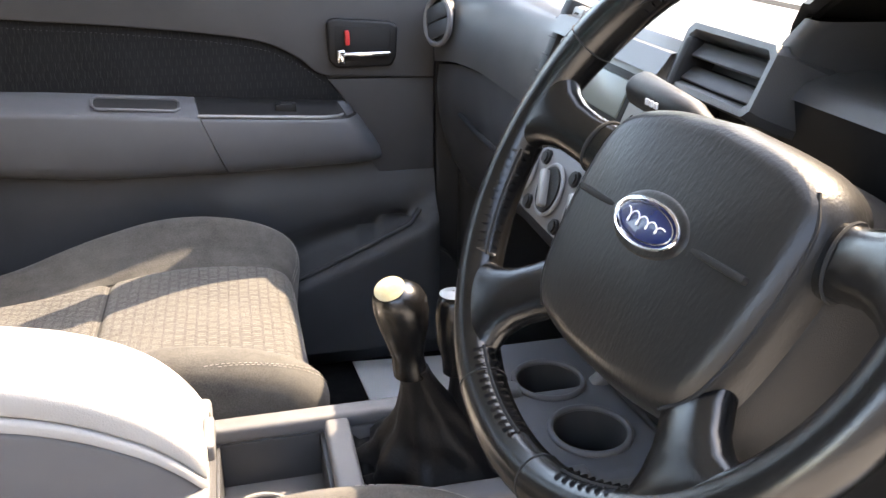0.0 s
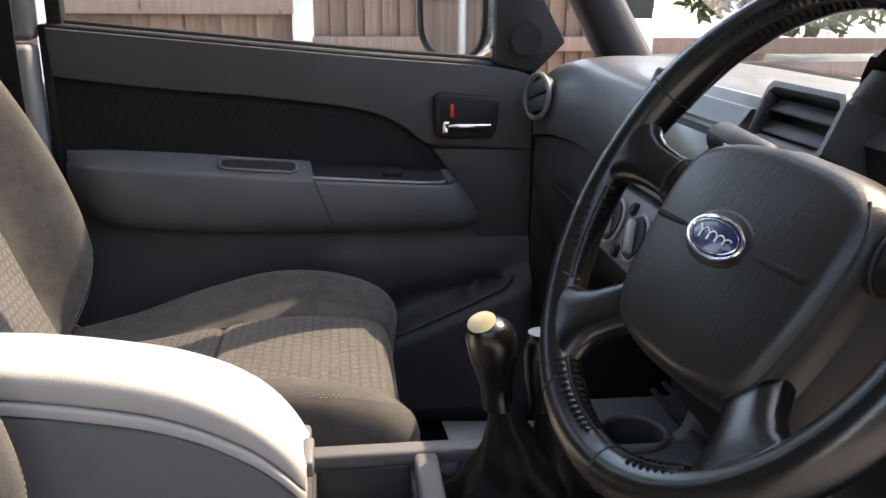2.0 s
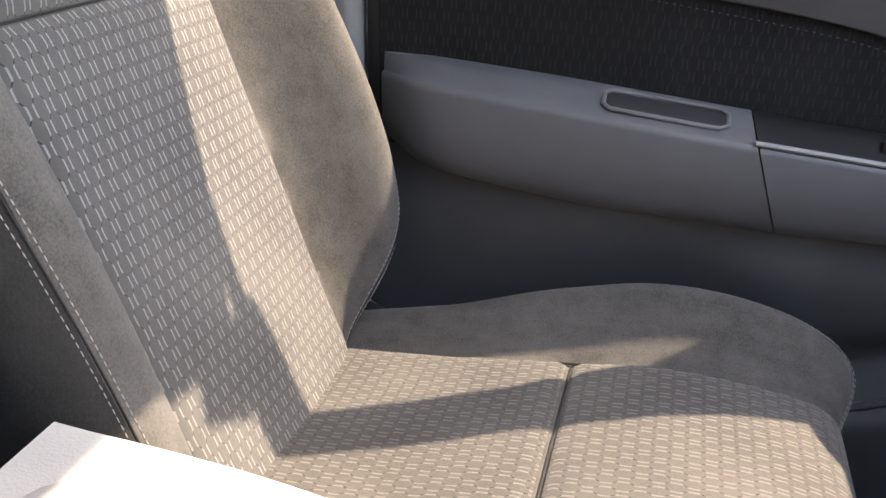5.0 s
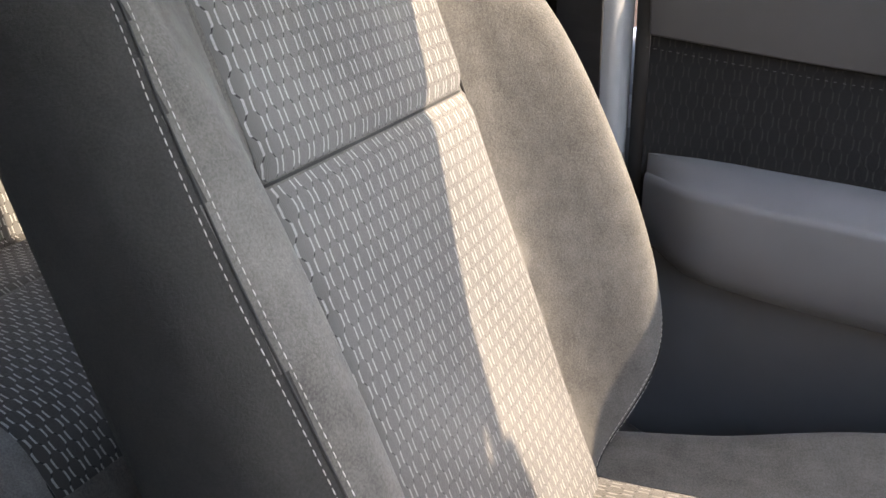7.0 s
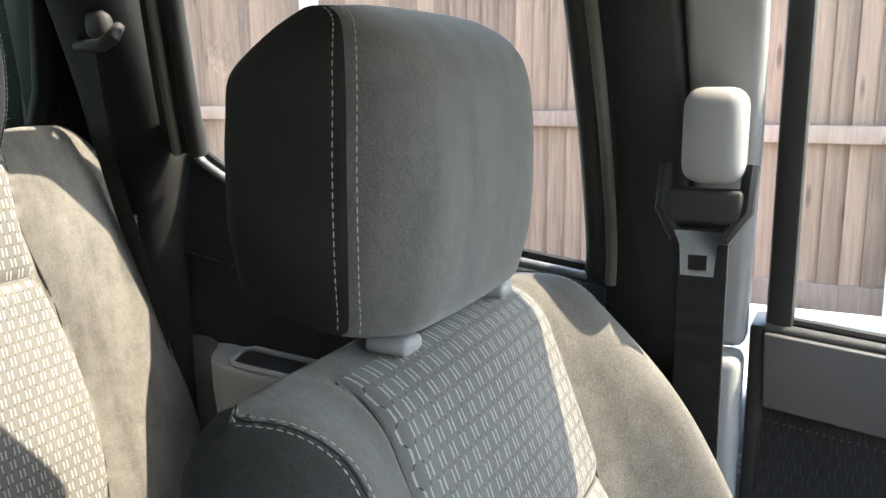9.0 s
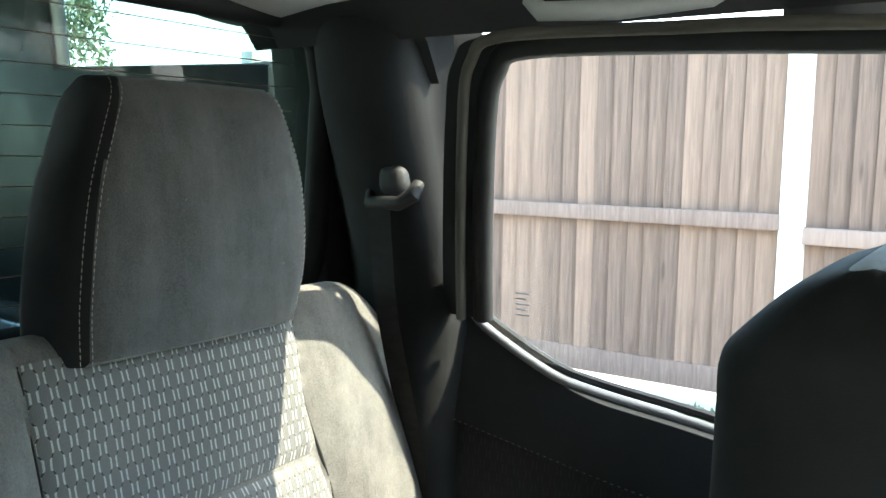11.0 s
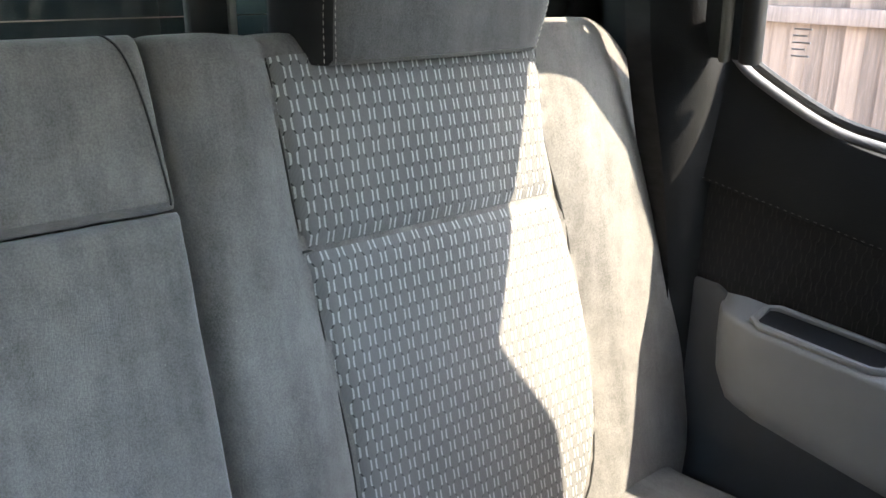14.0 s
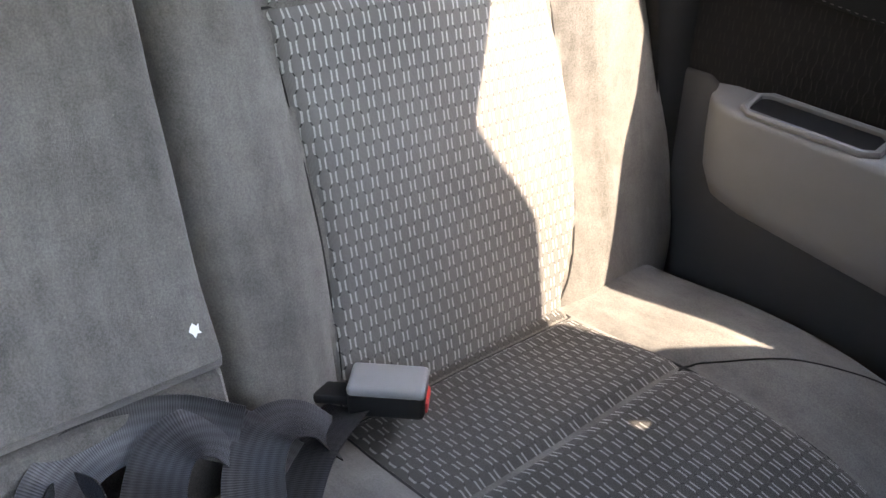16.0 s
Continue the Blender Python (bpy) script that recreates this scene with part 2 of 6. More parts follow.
M_BLACK = surface("black_plastic", (0.006, 0.006, 0.0064), (0.011, 0.011, 0.0115), (0.42, 0.58), 1300, 0.25, 8, spec=0.32)
M_RUBBER = surface("black_rubber", (0.006, 0.006, 0.006), (0.010, 0.010, 0.010), (0.6, 0.75), 600, 0.15, 10, spec=0.3)
M_LEATHER = surface("black_leather", (0.0035, 0.0035, 0.0037), (0.008, 0.0078, 0.0077), (0.15, 0.27), 900, 0.12, 14, coat=0.0, spec=0.5)
M_PAD = surface("wheel_pad_plastic", (0.008, 0.0078, 0.0075), (0.013, 0.0125, 0.012), (0.30, 0.44), 420, 0.27, 10, stretch=(1, .35, 1), spec=0.4)
M_GAITER = surface("gaiter_leather", (0.004, 0.004, 0.0045), (0.009, 0.009, 0.0095), (0.42, 0.62), 300, 0.5, 20, spec=0.22)
M_CHROME = surface("chrome", (0.75, 0.75, 0.76), (0.85, 0.85, 0.86), (0.08, 0.16), 300, 0, 20, metal=1.0)
M_SILVER = surface("silver_plastic", (0.20, 0.198, 0.192), (0.26, 0.257, 0.25), (0.3, 0.4), 900, 0.1, 10, metal=0.25)
M_LID = surface("armrest_lid_vinyl", (0.36, 0.35, 0.33), (0.43, 0.42, 0.40), (0.5, 0.65), 500, 0.4, 8)
M_BOX = surface("console_grey", (0.105, 0.105, 0.108), (0.14, 0.14, 0.143), (0.45, 0.6), 1300, 0.3, 6)
M_HEADLINER = surface("headliner_fabric", (0.38, 0.38, 0.36), (0.46, 0.46, 0.44), (0.9, 1.0), 500, 0.3, 5)
M_CARPET = surface("black_carpet", (0.006, 0.006, 0.0065), (0.012, 0.012, 0.0125), (0.9, 1.0), 350, 0.9, 30, spec=0.1)
M_WEBBING = surface("belt_webbing", (0.006, 0.006, 0.0065), (0.012, 0.012, 0.013), (0.6, 0.75), 700, 0.4, 30, stretch=(1, 1, 3), spec=0.18)
M_LAP = webbing("lap_belt_webbing", (0.006, 0.0062, 0.007), (0.034, 0.035, 0.040))
M_PILLAR = surface("pillar_cloth", (0.011, 0.0116, 0.0118), (0.017, 0.0178, 0.018), (0.8, 0.92), 700, 0.3, 7, spec=0.12)
M_STRIP = surface("weather_strip_cloth", (0.045, 0.042, 0.035), (0.085, 0.080, 0.066), (0.8, 0.9), 700, 0.4, 9, spec=0.2)
M_BUCKLE = surface("buckle_grey", (0.16, 0.165, 0.17), (0.22, 0.22, 0.225), (0.4, 0.5), 900, 0.15, 10)
M_RED = surface("red_plastic", (0.45, 0.02, 0.02), (0.55, 0.03, 0.03), (0.35, 0.45), 500, 0, 10)
M_WHITE = surface("white_mark", (0.7, 0.7, 0.7), (0.8, 0.8, 0.8), (0.5, 0.6), 500, 0, 10)
M_BLUE = surface("emblem_blue", (0.006, 0.012, 0.06), (0.01, 0.02, 0.085), (0.15, 0.25), 500, 0, 10, coat=0.6)
M_KNOBCAP = surface("worn_knob_cap", (0.26, 0.225, 0.12), (0.44, 0.40, 0.27), (0.45, 0.6), 200, 0.2, 60)
M_SCREEN = surface("grey_display", (0.16, 0.18, 0.16), (0.19, 0.21, 0.19), (0.2, 0.3), 300, 0, 10)
M_PAPER = surface("white_paper", (0.72, 0.71, 0.69), (0.8, 0.79, 0.77), (0.7, 0.8), 300, 0.05, 8)
M_GLASS = glass("window_glass", (0.93, 0.96, 0.95))
M_REARGLASS = glass("rear_glass", (0.20, 0.275, 0.25), 0.02, 0.30)
M_MIRROR = surface("mirror_glass", (0.82, 0.84, 0.85), (0.86, 0.87, 0.88), (0.02, 0.03), 300, 0, 5, metal=1.0)
M_LINE = surface("heater_wire", (0.10, 0.07, 0.05), (0.14, 0.10, 0.07), (0.5, 0.6), 300, 0, 10)
M_PAINT = surface("car_paint_silver", (0.42, 0.45, 0.50), (0.46, 0.49, 0.54), (0.22, 0.3), 900, 0, 10, metal=0.5, coat=0.6)
M_WOOD = timber("fence_wood", (0.100, 0.062, 0.047), (0.285, 0.190, 0.150))
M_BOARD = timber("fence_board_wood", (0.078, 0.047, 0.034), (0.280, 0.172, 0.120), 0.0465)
M_RENDER = surface("unseen_wall_render", (0.15, 0.145, 0.14), (0.21, 0.205, 0.20), (0.85, 0.95), 60, 0.6, 4)
M_CONCRETE = surface("concrete_post", (0.50, 0.48, 0.44), (0.66, 0.64, 0.60), (0.85, 0.95), 120, 0.5, 6)
M_GRAVEL = surface("gravel_ground", (0.27, 0.255, 0.225), (0.48, 0.46, 0.415), (0.9, 1.0), 45, 1.0, 3)
M_LEAF = surface("leaves", (0.055, 0.080, 0.036), (0.12, 0.152, 0.078), (0.5, 0.7), 60, 0.1, 3)
M_BARK = surface("bark", (0.08, 0.055, 0.04), (0.16, 0.12, 0.09), (0.85, 0.95), 40, 0.8, 8)
M_BIN = surface("bin_plastic", (0.02, 0.025, 0.022), (0.03, 0.035, 0.03), (0.4, 0.5), 300, 0.1, 6)
M_BLUECAR = surface("blue_car_paint", (0.02, 0.05, 0.16), (0.03, 0.07, 0.2), (0.2, 0.3), 300, 0, 6, coat=0.7)


# ---- building tools ----
def finish(bm, name, mat, angle=40, smooth=True):
    me = bpy.data.meshes.new(name)
    bmesh.ops.recalc_face_normals(bm, faces=bm.faces)
    bm.to_mesh(me)
    bm.free()
    for m in mat if isinstance(mat, tuple) else (mat,):
        me.materials.append(m)
    if smooth:
        me.shade_smooth()
        me.set_sharp_from_angle(angle=radians(angle))
    return me


def part(name, bm, mat, parent=None, label="", angle=40):
    ob = new(name, finish(bm, name, mat, angle))
    if parent is not None:
        ob.parent = parent
    return tagged(ob, label) if label else ob


def several(name, bms, mat, parent, label="", angle=40):
    for bm in bms:
        part(name, bm, mat, parent, label, angle)


def thing(name, label, category, group="", kind="", at=None):
    ob = new(name)
    ob.empty_display_size = 0.05
    if at is not None:
        ob.matrix_world = at
    return tagged(ob, label, category, group, kind)


def solo(name, bm, mat, label, category, kind="", group="", angle=40):
    return tagged(part(name, bm, mat, None, "", angle), label, category, group, kind)


def box(x0, x1, y0, y1, z0, z1, r=0.003, seg=2, m=None):
    bm = bmesh.new()
    bmesh.ops.create_cube(bm, size=1)
    for v in bm.verts:
        v.co = Vector((x0 + (v.co.x + 0.5) * (x1 - x0), y0 + (v.co.y + 0.5) * (y1 - y0), z0 + (v.co.z + 0.5) * (z1 - z0)))
    r = min(r, 0.45 * min(abs(x1 - x0), abs(y1 - y0), abs(z1 - z0)))
    if r > 0:
        bmesh.ops.bevel(bm, geom=bm.edges[:], offset=r, segments=seg, affect="EDGES", profile=0.5)
    if m is not None:
        bm.transform(m)
    return bm


def join(*bms):
    out = bmesh.new()
    for b in bms:
        me = bpy.data.meshes.new("tmp")
        b.to_mesh(me)
        b.free()
        out.from_mesh(me)
        bpy.data.meshes.remove(me)
    return out


def grid(rows, close_u=False, close_v=False, caps=False, uv=None):
    """Quads over rows of points; uv: a function of (row, column) giving metres."""
    bm = bmesh.new()
    lay = bm.loops.layers.uv.new("UVMap") if uv else None
    vs = [[bm.verts.new(p) for p in r] for r in rows]
    nr, nc = len(rows), len(rows[0])
    for i in range(nr if close_v else nr - 1):
        for j in range(nc if close_u else nc - 1):
            idx = ((i, j), (i, j + 1), (i + 1, j + 1), (i + 1, j))
            try:
                f = bm.faces.new([vs[a % nr][b % nc] for a, b in idx])
            except ValueError:
                continue
            if lay:
                for lp, (a, b) in zip(f.loops, idx):
                    lp[lay].uv = uv(a, b)
    if caps:
        for r in (vs[0], vs[-1]):
            try:
                bm.faces.new(r)
            except ValueError:
                pass
    return bm


def tube(pts, r, n=10, closed=False, caps=True):
    pts = [Vector(p) for p in pts]
    k = len(pts)
    rad = r if isinstance(r, (list, tuple)) else [r] * k
    rows = []
    up = None
    for i, p in enumerate(pts):
        a = pts[i - 1] if (closed or i) else p
        b = pts[(i + 1) % k] if (closed or i < k - 1) else p
        t = (b - a).normalized()
        if up is None:
            up = t.orthogonal().normalized()
        up = (up - t * up.dot(t)).normalized()
        w = t.cross(up)
        rows.append([p + (up * math.cos(q) + w * math.sin(q)) * rad[i] for q in (2 * math.pi * j / n for j in range(n))])
    return grid(rows, close_u=True, close_v=closed, caps=caps and not closed)


def prism(poly, axis, a, b, r=0.003, seg=2):
    """A polygon in the plane across axis, drawn out from a to b, with rounded edges."""
    bm = bmesh.new()
    def at(p, c):
        return {"x": (c, p[0], p[1]), "y": (p[0], c, p[1]), "z": (p[0], p[1], c)}[axis]
    lo, hi = [bm.verts.new(at(p, a)) for p in poly], [bm.verts.new(at(p, b)) for p in poly]
    k = len(poly)
    bm.faces.new(lo)
    bm.faces.new(hi[::-1])
    for i in range(k):
        bm.faces.new((lo[i], hi[i], hi[(i + 1) % k], lo[(i + 1) % k]))
    bmesh.ops.recalc_face_normals(bm, faces=bm.faces)
    if r > 0:
        bmesh.ops.bevel(bm, geom=bm.edges[:], offset=r, segments=seg, affect="EDGES", profile=0.5, clamp_overlap=True)
    return bm


def disc(c, n, r, h, seg=28, bev=0.002):
    bm = bmesh.new()
    bmesh.ops.create_cone(bm, cap_ends=True, segments=seg, radius1=r, radius2=r, depth=h)
    if bev:
        bmesh.ops.bevel(bm, geom=[e for e in bm.edges if abs(e.verts[0].co.z - e.verts[1].co.z) < 1e-6], offset=bev, segments=2, affect="EDGES")
    bm.transform(Matrix.Translation(c) @ Vector(n).to_track_quat("Z", "Y").to_matrix().to_4x4())
    return bm


def ring(c, n, r, w, seg=32, k=8):
    m = Matrix.Translation(c) @ Vector(n).to_track_quat("Z", "Y").to_matrix().to_4x4()
    return tube([m @ Vector((r * math.cos(a), r * math.sin(a), 0)) for a in (2 * math.pi * i / seg for i in range(seg))], w, k, closed=True)


def curve(pts, n):
    """A smooth line through points, as n + 1 places."""
    p = [np.array(q, float) for q in pts]
    p = [2 * p[0] - p[1]] + p + [2 * p[-1] - p[-2]]
    out = []
    m = len(pts) - 1
    for i in range(n + 1):
        s = i / n * m
        k = min(int(s), m - 1)
        t = s - k
        a, b, c, d = p[k:k + 4]
        out.append(0.5 * (2 * b + (c - a) * t + (2 * a - 5 * b + 4 * c - d) * t * t + (3 * b - a - 3 * c + d) * t ** 3))
    return out


def lerp_of(pts):
    xs, ys = [p[0] for p in pts], [p[1] for p in pts]
    return lambda x: float(np.interp(x, xs, ys))


def spline_of(pts):
    """A smooth function through points, with no kinks at them."""
    xs, ys = np.array([p[0] for p in pts]), np.array([p[1] for p in pts])
    m = np.gradient(ys, xs)

    def f(x):
        x = min(max(x, xs[0]), xs[-1])
        k = min(int(np.searchsorted(xs, x, "right")) - 1, len(xs) - 2)
        h = xs[k + 1] - xs[k]
        t = (x - xs[k]) / h
        return float((2 * t ** 3 - 3 * t * t + 1) * ys[k] + (t ** 3 - 2 * t * t + t) * h * m[k] + (3 * t * t - 2 * t ** 3) * ys[k + 1] + (t ** 3 - t * t) * h * m[k + 1])
    return f


def smooth(a, b, x):
    t = min(1.0, max(0.0, (x - a) / (b - a)))
    return t * t * (3 - 2 * t)


def roll(s, r):
    """How far a padded edge of radius r has turned away at a distance s from its border."""
    return 0.0 if s >= r else r - math.sqrt(max(0.0, r * r - (r - max(0.0, s)) ** 2))


def stitches(pts, step=0.0065, length=0.0044, r=0.00042):
    """Single stitches laid along a line."""
    pts = [Vector(p) for p in pts]
    out, acc = [], 0.0
    verts, faces = [], []
    for a, b in zip(pts, pts[1:]):
        d = (b - a).length
        if d < 1e-9:
            continue
        t = (b - a) / d
        while acc < d:
            c = a + t * acc
            o = t.orthogonal().normalized()
            w = t.cross(o)
            base = len(verts)
            for e, rr in ((-0.5, 0.55), (0.0, 1.0), (0.5, 0.55)):
                for q in range(6):
                    an = math.pi / 3 * q
                    verts.append(c + t * (e * length) + (o * math.cos(an) + w * math.sin(an)) * r * rr)
            for k in range(2):
                for q in range(6):
                    faces.append((base + k * 6 + q, base + k * 6 + (q + 1) % 6, base + k * 6 + 6 + (q + 1) % 6, base + k * 6 + 6 + q))
            faces.append(tuple(base + q for q in range(6)))
            faces.append(tuple(base + 12 + q for q in range(6)))
            acc += step
        acc -= d
    bm = bmesh.new()
    vs = [bm.verts.new(v) for v in verts]
    for f in faces:
        bm.faces.new([vs[i] for i in f])
    return bm


class Pad:
    """A padded seat part: a middle line, its outward normal, a half width and a relief across it."""

    def __init__(self, line, width, relief, thick, edge=0.04, ends=(0.03, 0.04), n=48, mid=None, rear=(0.6, 0.5)):
        self.pts = curve(line, n)
        self.n, self.width, self.relief, self.thick, self.edge, self.ends = n, width, relief, thick, edge, ends
        self.mid = mid or (lambda v: 0.0)
        self.rear = rear
        self.pos = [Vector((p[0], 0, p[1])) for p in self.pts]
        self.len = [0.0]
        for a, b in zip(self.pos, self.pos[1:]):
            self.len.append(self.len[-1] + (b - a).length)

    def base(self, v):
        s = min(max(v, 0), 1) * self.n
        k = min(int(s), self.n - 1)
        t = s - k
        p = self.pos[k].lerp(self.pos[k + 1], t)
        k0, k1 = max(0, k - 1), min(self.n, k + 2)
        d = (self.pos[k1] - self.pos[k0]).normalized()
        return p, Vector((d.z, 0, -d.x)), self.len[k] + t * (self.len[k + 1] - self.len[k])

    def soft(self, turn):
        """Front and back turn in no further than to meet each other."""
        cap = self.thick * 0.5
        return turn if turn < 0.7 * cap else cap * (0.7 + 0.3 * math.tanh((turn / cap - 0.7) / 0.3))

    def at(self, y, v, lift=0.0):
        p, nrm, s = self.base(v)
        hw = self.width(v)
        turn = math.hypot(roll(hw - abs(y - self.mid(v)), self.edge), roll(s, self.ends[0]) + roll(self.len[-1] - s, self.ends[1]))
        o = self.relief(y, v) - self.soft(turn)
        return p + Vector((0, y, 0)) + nrm * (o + lift)

    def body(self, cols=72, split=None):
        """The closed pad; faces beyond the split (a distance from the middle) take the second material."""
        a = [math.sin(math.pi / 2 * (2 * j / cols - 1)) * 0.35 + (2 * j / cols - 1) * 0.65 for j in range(cols + 1)]
        vs = [i / self.n for i in range(self.n + 1)]
        front = [[self.at(q * self.width(v) + self.mid(v), v) for q in a] for v in vs]
        back = []
        for v in vs:
            p, nrm, s = self.base(v)
            hw = self.width(v)
            back.append([p + Vector((0, q * hw + self.mid(v), 0)) + nrm * (-self.thick + self.soft(math.hypot(self.rear[0] * roll(hw - abs(q * hw), self.edge), self.rear[1] * (roll(s, self.ends[0]) + roll(self.len[-1] - s, self.ends[1]))))) for q in a])
        rows = [f + b[::-1] for f, b in zip(front, back)]
        bm = grid(rows, close_u=True, caps=False)
        bm.verts.ensure_lookup_table()
        w = len(rows[0])
        if split:
            for k, fc in enumerate(bm.faces):
                i, j = divmod(k, w)
                v = (i + .5) / self.n
                y = (a[min(j, cols - 1)] + a[min(j, cols - 1) + 1]) / 2 * self.width(v)
                lim = split(v)
                lo, hi = lim if isinstance(lim, tuple) else (self.mid(v) - lim, self.mid(v) + lim)
                fc.material_index = int(j >= cols or not lo < y + self.mid(v) < hi)
        for r in (0, len(rows) - 1):
            for j in range(cols):
                try:
                    bm.faces.new([bm.verts[r * w + j], bm.verts[r * w + j + 1], bm.verts[r * w + w - 2 - j], bm.verts[r * w + w - 1 - j]])
                except ValueError:
                    pass
        return bm

    def patch(self, left, right, v0, v1, lift=0.0015, nu=40, nv=40):
        """A piece of the face between two edges (functions of v), with its cloth laid out in metres."""
        rows, uvs = [], []
        for i in range(nv + 1):
            v = v0 + (v1 - v0) * i / nv
            l, r = left(v), right(v)
            ys = [l + (r - l) * j / nu for j in range(nu + 1)]
            rows.append([self.at(y, v, lift) for y in ys])
            s = self.base(v)[2]
            uvs.append([(y, s) for y in ys])
        return grid(rows, uv=lambda i, j: uvs[i][j])

    def line(self, pts, lift=0.0, n=40):
        return [self.at(q[0], q[1], lift) for q in curve(pts, n)]

# ---- seats ----
def groove(x, at, depth=0.006, w=0.006):
    return -depth * math.exp(-((x - at) / w) ** 2)


def front_seat(label, group, at):
    seat = thing("car_seat", label, "seat", group, at=at)
    inner = spline_of([(0, .24), (.2, .27), (.4, .288), (.6, .284), (.8, .276), (.9, .270), (.95, .260), (1, .232)])
    outer = spline_of([(0, .150), (.1, .178), (.2, .212), (.3, .240), (.4, .256), (.6, .262), (.8, .252), (.92, .230), (1, .190)])
    wid = lambda v: (inner(v) + outer(v)) / 2
    mid = lambda v: (outer(v) - inner(v)) / 2
    amp = spline_of([(0, .035), (.2, .062), (.4, .074), (.6, .060), (.8, .030), (1, .008)])
    amp_out = spline_of([(0, .020), (.15, .060), (.3, .100), (.45, .106), (.6, .086), (.8, .040), (1, .008)])

    def relief(y, v):
        b = smooth(0.150, 0.222, abs(y)) * (amp if y < 0 else amp_out)(v)
        g = groove(abs(y), 0.150) if v < 0.97 else 0
        if abs(y) < 0.15:
            g += groove(v, 0.6, 0.007, 0.012) + 0.006 * math.cos(y / 0.15 * 1.4)
        return b + g + 0.0015 * noise.noise((y * 9, v * 7, 3.1))
    back = Pad([(-.07, .86), (-.105, .95), (-.165, 1.11), (-.238, 1.314), (-.285, 1.44), (-.322, 1.52)], wid, relief, 0.092, 0.055, (0.03, 0.068), 60, mid)
    edge = spline_of([(0, .20), (.12, .222), (.25, .243), (.45, .255), (.56, .256), (.68, .247), (.80, .231), (.88, .226), (.94, .230), (1, .240)])
    rim = lambda v: outer(v) - .014
    b = part("backrest", back.body(96, lambda v: (-edge(v), rim(v))), (M_SUEDE_DIM, M_FLANK_SHADED), seat, "grey suede-like backrest with raised side bolsters")
    part("upper_insert", back.patch(lambda v: -.149, lambda v: .149, .603, .965), M_CLOTH_FRONT, b, "dark cloth woven with pale hexagon chains")
    part("lower_insert", back.patch(lambda v: -.149, lambda v: min(.149, outer(v) - .03), .05, .597, nv=60), M_CLOTH_FRONT, b, "dark cloth woven with pale hexagon chains")
    several("seam", [tube(back.line([(-.149, .6), (0, .6), (.149, .6)]), .0016, 6), *[tube(back.line([(s * .150, .13), (s * .150, .5), (s * .150, .96)]), .0014, 6) for s in (-1, 1)]], M_SEAM, b)
    for s in (-1, 1):
        ln = lambda o: [back.at(s * min((edge(v) if s < 0 else rim(v) - .006) - .004 + o, (inner if s < 0 else outer)(v) - .004 + o * .3), v, .0004) for v in (.08 + .92 * k / 80 for k in range(81))]
        several("stitching", [stitches(ln(0)), stitches(ln(.009))], M_STITCH, b, "row of pale stitches")
        part("piping", tube(ln(.0045), .0009, 6), M_SEAM, b)
    part("back_panel", box(-.012, .012, -.20, .20, -.30, .24, .01, 3, Matrix.Translation((-.33, 0, 1.21)) @ Matrix.Rotation(radians(-20), 4, "Y")), M_SEATSIDE, b)
    cw = spline_of([(0, .235), (.2, .25), (.5, .258), (.8, .25), (1, .235)])
    camp = spline_of([(0, .0), (.17, .012), (.33, .04), (.5, .062), (.667, .055), (.85, .03), (1, .015)])

    def crelief(y, v):
        g = groove(abs(y), .155, .006) if v > .2 else 0
        if abs(y) < .155:
            g += groove(v, .667, .006, .01)
        return smooth(.155, .222, abs(y)) * camp(v) + g + .002 * noise.noise((y * 8, v * 9, 1.7))
    cush = Pad([(.452, .80), (.456, .875), (.425, .935), (.30, .95), (.17, .938), (.02, .915), (-.13, .90)], cw, crelief, .13, .045, (.03, .03), 60)
    c = part("seat_cushion", cush.body(), M_SUEDE_DIM, seat, "grey suede-like seat cushion with side bolsters")
    part("front_insert", cush.patch(lambda v: -.154, lambda v: .154, .24, .662), M_CLOTH_LOW, c, "brown-grey ribbed cloth")
    part("rear_insert", cush.patch(lambda v: -.154, lambda v: .154, .672, .97), M_CLOTH_LOW, c, "brown-grey ribbed cloth")
    several("seam", [tube(cush.line([(-.154, .667), (0, .667), (.154, .667)]), .0015, 6), *[tube(cush.line([(s * .155, .2), (s * .155, .6), (s * .155, .97)]), .0014, 6) for s in (-1, 1)]], M_SEAM, c)
    fr = lambda o: cush.line([(-.245, .45 + o), (-.222, .30 + o), (-.16, .215 + o), (0, .205 + o), (.16, .215 + o), (.222, .30 + o), (.245, .45 + o)], .0006, 60)
    several("stitching", [stitches(fr(0)), stitches(fr(.018))], M_STITCH, c, "row of pale stitches")
    part("seat_base", box(-.12, .40, -.225, .225, .70, .83, .02, 3), M_BLACK, seat, "black plastic seat base")
    hw = spline_of([(0, .128), (.2, .143), (.6, .142), (.85, .125), (1, .098)])
    head = Pad([(-.308, 1.507), (-.296, 1.57), (-.294, 1.65), (-.299, 1.71), (-.306, 1.754)], hw, lambda y, v: .006 * math.cos(y / .14 * 1.5), .166, .066, (.025, .078), 44, None, (.9, 1.05))
    h = part("headrest", head.body(64, lambda v: head.width(v) - .0055), (M_HEADREST_SHADED, M_SEATSIDE), seat, "grey suede-like headrest with dark sides")
    for s in (-1, 1):
        hl = lambda o: [head.at(s * (head.width(v) - .0090 + o), v, .0004) for v in (.03 + .96 * k / 50 for k in range(51))]
        several("stitching", [stitches(hl(0)), stitches(hl(.0062))], M_STITCH, h, "row of pale stitches")
        post = part("headrest_post", tube([(-.335, s * .085, 1.44), (-.345, s * .085, 1.50), (-.352, s * .085, 1.56)], .006, 12), M_CHROME, h)
